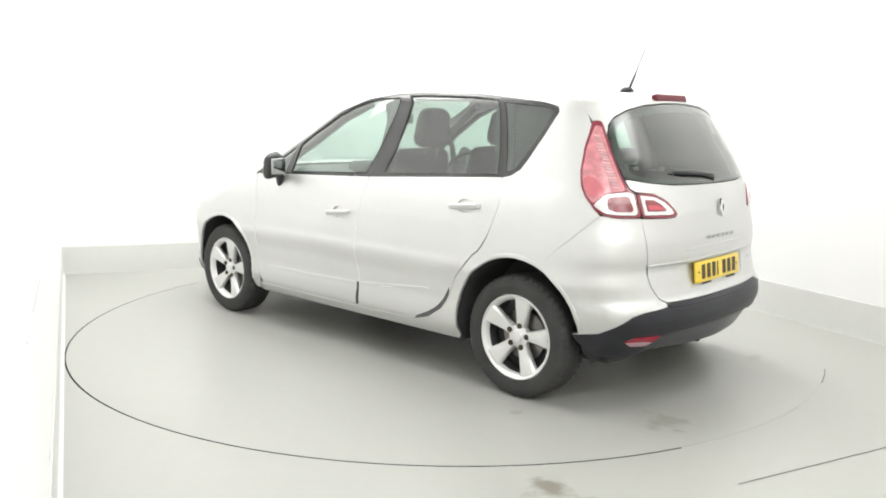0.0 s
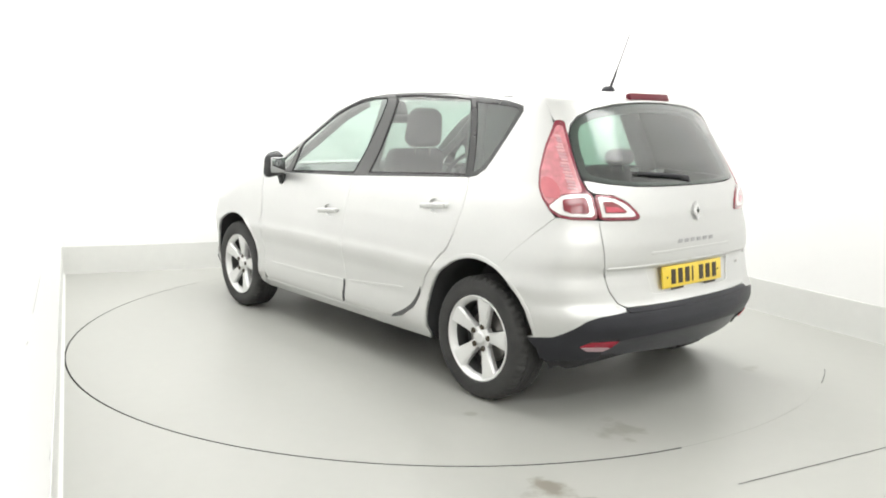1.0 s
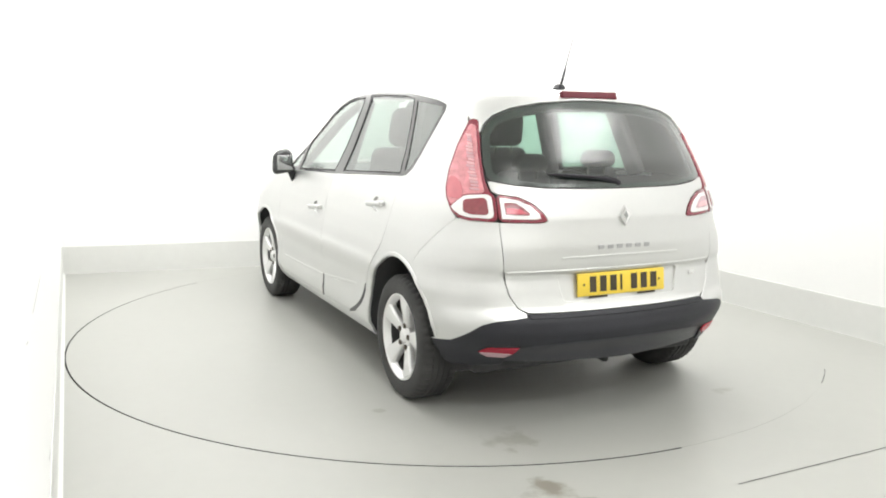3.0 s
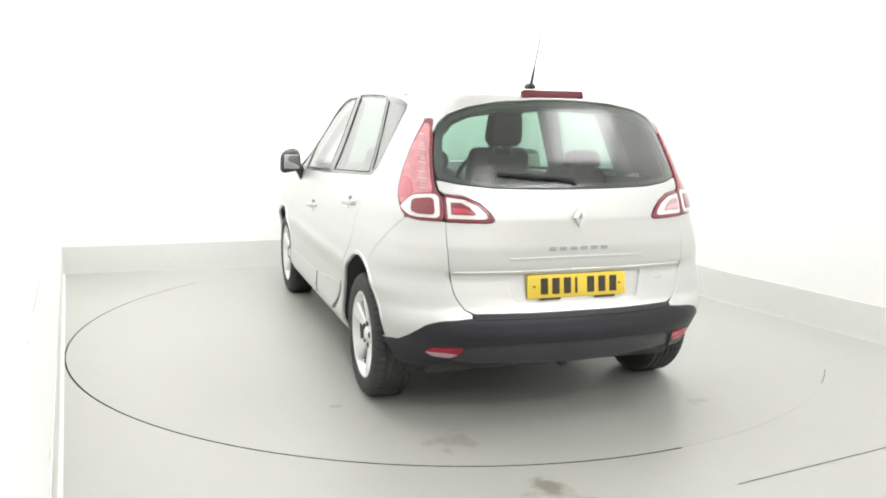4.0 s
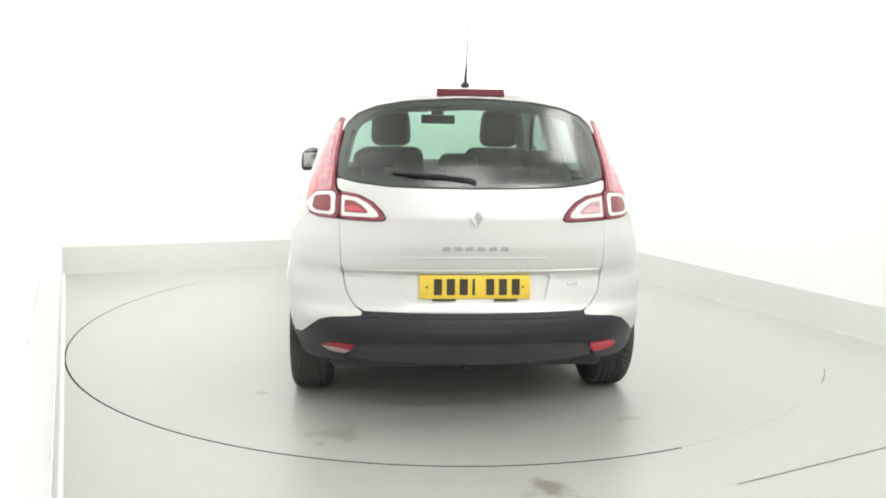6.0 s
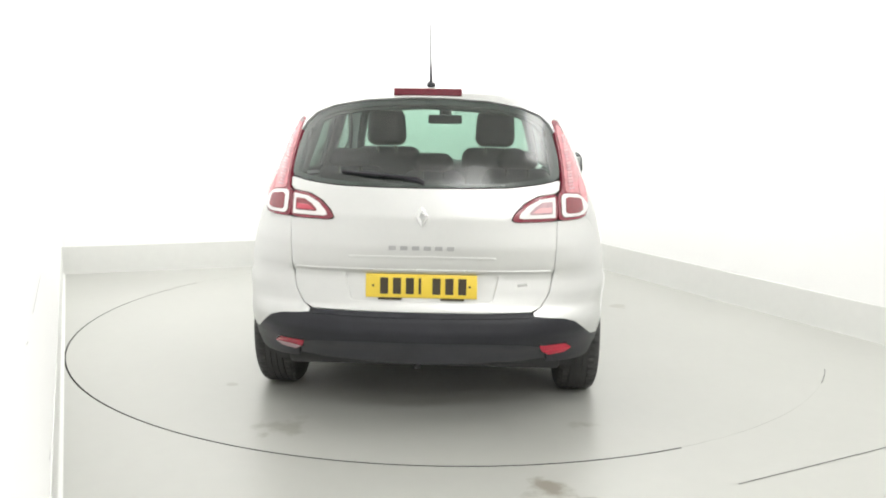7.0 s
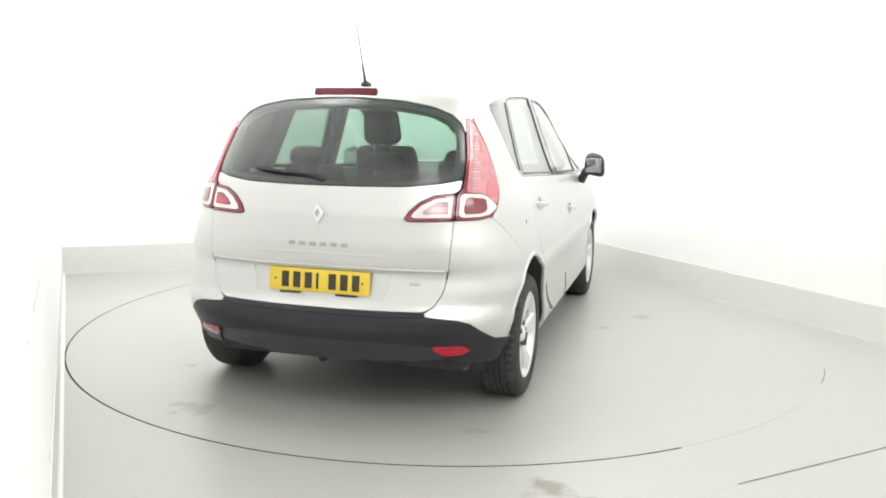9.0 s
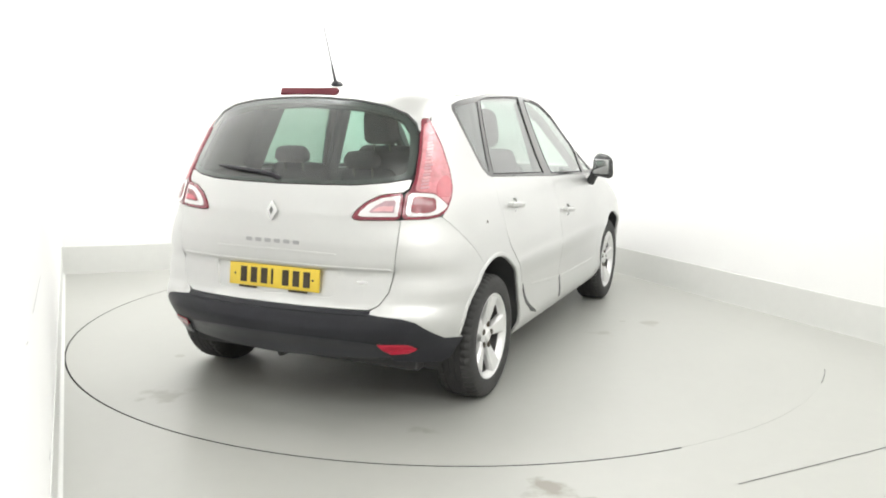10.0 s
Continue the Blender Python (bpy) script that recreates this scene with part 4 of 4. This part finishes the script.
def build_wheel(x, m):
    wheel = new("wheel")
    wheel.parent = car
    wheel.location = (x, 0.793 * m, 0.3235)
    wheel.rotation_euler = (0, 0, 0 if m > 0 else math.pi)
    R = 0.325
    profile_ = [(0.222, -0.088), (0.232, -0.100), (0.262, -0.106), (0.292, -0.103), (0.310, -0.094), (0.320, -0.080)]
    tread = []
    for y in (-0.078, -0.045, -0.015, 0.015, 0.045):
        tread += [(R, y + 0.002), (R, y + 0.027), (R - 0.007, y + 0.0285), (R - 0.007, y + 0.0315)]
    tread = tread[:-2]
    prof = profile_ + tread + [(r, -y) for r, y in profile_[::-1]]
    bm = lathe(prof, 150)
    for i, v in enumerate(bm.verts):
        # cross grooves in the shoulder blocks
        far = math.hypot(v.co.x, v.co.z)
        if abs(v.co.y) > 0.044 and far > 0.30 and (i // len(prof)) % 3 == 0:
            k = (far - (0.008 if far > 0.318 else 0.003)) / far
            v.co.x, v.co.z = v.co.x * k, v.co.z * k
    part("tyre", bm, RUBBER, wheel, "black tyre with tread grooves", angle=0.5)
    rim = part("rim", lathe([(0.196, 0.060), (0.203, 0.078), (0.210, 0.090), (0.222, 0.097), (0.229, 0.092), (0.222, 0.080)], 64), ALLOY, wheel, "five-spoke silver alloy rim")
    part("rim_barrel", lathe([(0.215, -0.085), (0.205, -0.06), (0.200, 0.03), (0.199, 0.062)], 48), ALLOY_SHADE, wheel, "inner barrel of the rim, its shade put into the colour")
    # spokes: broad blades that dip towards the hub
    for k in range(5):
        a0 = math.radians(SPOKE_TURN + 72 * k)
        bm = bmesh.new()
        rows = []
        for r, w, y in ((0.030, 0.020, 0.062), (0.060, 0.027, 0.066), (0.095, 0.031, 0.072), (0.130, 0.038, 0.079), (0.165, 0.046, 0.085), (0.195, 0.053, 0.089), (0.208, 0.058, 0.090)):
            ring = []
            for u, lift in ((-1, -0.012), (-0.8, 0.0), (0, 0.003), (0.8, 0.0), (1, -0.012), (1.0, -0.035), (-1.0, -0.035)):
                px, pz = r, u * w
                ring.append(bm.verts.new((px * math.cos(a0) - pz * math.sin(a0), y + lift, px * math.sin(a0) + pz * math.cos(a0))))
            rows.append(ring)
        for a, b in zip(rows, rows[1:]):
            for i in range(7):
                bm.faces.new((a[i], a[(i + 1) % 7], b[(i + 1) % 7], b[i]))
        bm.faces.new(rows[0])
        bm.faces.new(rows[-1])
        part("spoke", bm, ALLOY, rim, angle=0.5)
        a1 = a0
        bolt = lathe([(0.0, 0.0755), (0.012, 0.0755), (0.0150, 0.073), (0.0150, 0.05)], 14)
        bmesh.ops.translate(bolt, vec=(0.060 * math.cos(a1), 0, 0.060 * math.sin(a1)), verts=bolt.verts[:])
        part("wheel_bolt", bolt, INK, rim, "dark wheel bolt")
    part("hub", lathe([(0.0, 0.080), (0.026, 0.080), (0.032, 0.076), (0.036, 0.070), (0.058, 0.064), (0.062, 0.058), (0.062, 0.03)], 40), ALLOY, rim, "silver hub and centre cap", angle=0.5)
    part("brake_disc", lathe([(0.0, 0.012), (0.135, 0.012), (0.138, 0.008), (0.138, -0.010), (0.0, -0.010)], 40), STEEL, wheel, "grey steel brake disc")
    # dark disc added so the gaps between the spokes look shaded
    part("wheel_gap_shade", lathe([(0.0, -0.015), (0.196, -0.015), (0.196, -0.02), (0.0, -0.02)], 32), DARK, wheel)
    return wheel


SPOKE_TURN = 29
# the rim's alloy darkened, for the shade inside the barrel
ALLOY_SHADE = material("alloy_in_shade", (0.13, 0.13, 0.13), 0.5, 0.5, 0, 0.15, 20)


def build_cabin():
    part("cabin_floor", rounded_box((3.0, 1.45, 0.04), (1.1, 0, 0.36), 0.01), TRIM_GREY, car)
    part("dashboard", rounded_box((0.55, 1.44, 0.34), (2.18, 0, 0.90), 0.09, (0, -6, 0)), TRIM_GREY, car, "dark grey dashboard")
    part("instrument_hood", rounded_box((0.24, 0.42, 0.10), (2.02, 0.0, 1.075), 0.045), TRIM_GREY, car)
    wheel = lathe([(0.175 + 0.016 * math.cos(a), 0.016 * math.sin(a)) for a in np.linspace(0, 2 * math.pi, 9)[:-1]], 36, True)
    bmesh.ops.transform(wheel, matrix=pose(1.53, -0.36, 1.04, 0, 0, 90) @ pose(0, 0, 0, -30, 0, 0), verts=wheel.verts[:])
    steer = part("steering_wheel", wheel, FABRIC, car, "black steering wheel")
    hub = rounded_box((0.16, 0.05, 0.12), (0, 0, 0), 0.02)
    bmesh.ops.transform(hub, matrix=pose(1.54, -0.36, 1.035, 0, 0, 90) @ pose(0, 0, 0, -30, 0, 0), verts=hub.verts[:])
    part("steering_hub", hub, FABRIC, steer)
    # seats
    for x, y, wide, high in ((1.35, 0.36, 0.50, 0.62), (1.35, -0.36, 0.50, 0.62), (0.42, 0.47, 0.44, 0.54), (0.42, 0.0, 0.40, 0.52), (0.42, -0.47, 0.44, 0.54)):
        front = x > 1
        seat = new("front_seat" if front else "rear_seat")
        seat.parent = car
        seat.location = (x, y, 0.38)
        part("cushion", rounded_box((0.50, wide, 0.17), (0.22, 0, 0.20), 0.06, (0, -6, 0)), FABRIC, seat)
        part("backrest", rounded_box((0.15, wide, high), (-0.09, 0, 0.26 + high / 2), 0.06, (0, -14, 0), 0.86), FABRIC, seat)
        top = 0.26 + high
        hx = -0.09 - 0.125 * high / 0.6
        hz = top + (0.14 if front else 0.045)
        rest = part("headrest", rounded_box((0.14 if front else 0.11, 0.27 if front else 0.24, 0.25 if front else 0.10), (hx - 0.02, 0, hz - (0.015 if front else 0)), 0.065, (0, -10, 0), 0.88, 5), FABRIC, seat, "black padded headrest")
        for dy in (-0.06, 0.06):
            part("headrest_post", tube([(hx, dy, top - 0.05), (hx - 0.015, dy, hz)], [0.006, 0.006], 6), STEEL, rest)
    part("parcel_shelf", rounded_box((0.50, 1.22, 0.025), (-0.22, 0, 1.06), 0.01), TRIM_GREY, car, "dark parcel shelf")
    part("boot_side", rounded_box((0.45, 0.05, 0.28), (-0.1, 0.70, 0.93), 0.02), TRIM_GREY, car)
    part("boot_side", rounded_box((0.45, 0.05, 0.28), (-0.1, -0.70, 0.93), 0.02), TRIM_GREY, car)
    # roof lining and inner pillars
    part("headlining", rounded_box((1.55, 1.02, 0.02), (0.82, 0, 1.572), 0.008, (0, -0.6, 0)), HEADLINER, car, "grey roof lining")
    panel("header_trim", [twin([(0.0, 1.522), (0.30, 1.508), (0.46, 1.481), (0.56, 1.442), (0.60, 1.40), (0.66, 1.44), (0.675, 1.54), (0.5, 1.565), (0.0, 1.57)])], TRIM_GREY, car, step=0.05, offset=-0.035, thick=0.01)
    for m in (1, -1):
        panel("rear_pillar_trim", [[(0.655, 1.15), *side((0.14, 1.165), (0.18, 1.28), (0.24, 1.40), (0.285, 1.53), (0.24, 1.56), (-0.03, 1.56)), (0.68, 1.55), (0.625, 1.44), (0.635, 1.30)]], TRIM_GREY, car, step=0.05, offset=-0.035, thick=0.01, mirror=m < 0)
        part("centre_pillar_trim", rounded_box((0.13, 0.05, 0.52), (1.13, 0.705 * m, 1.31), 0.02, (17 * m, -5, 0)), TRIM_GREY, car)
        part("rear_door_pillar_trim", rounded_box((0.13, 0.07, 0.46), (0.235, 0.69 * m, 1.34), 0.025, (17 * m, 14, 0)), TRIM_GREY, car)
        part("door_card", rounded_box((1.75, 0.04, 0.55), (1.38, 0.775 * m, 0.80), 0.015), TRIM_GREY, car)
        part("screen_pillar_trim", tube([(2.26, 0.70 * m, 1.09), (1.95, 0.65 * m, 1.27), (1.69, 0.59 * m, 1.44), (1.50, 0.53 * m, 1.535)], [0.03, 0.03, 0.03, 0.03]), TRIM_GREY, car)
    mirror = part("cabin_mirror", rounded_box((0.03, 0.25, 0.065), (1.78, 0, 1.435), 0.014), FABRIC, car, "black cabin mirror")
    part("mirror_stem", rounded_box((0.10, 0.09, 0.12), (1.85, 0, 1.50), 0.03, (0, 25, 0)), FABRIC, mirror)


build_rear()
build_sides()
build_top()
build_under()
for wheel_x in (0.0, 2.702):
    for wheel_side in (1, -1):
        build_wheel(wheel_x, wheel_side)
build_cabin()


# ---- what moves: the turntable turns and carries the car ----
def heading(t):
    return 137.3959 - 7.0726 * t - 0.00212 * (t - 5) ** 2


def motions():
    times = [0.5 * k for k in range(21)]
    walk(turntable, [(t, pose(0, 0, 0, 0, 0, heading(t))) for t in times])
    walk(car, [(t, pose(0, 0, 0, 0, 0, heading(t)) @ pose(-1.3461, 0.0389, 0)) for t in times])


motions()
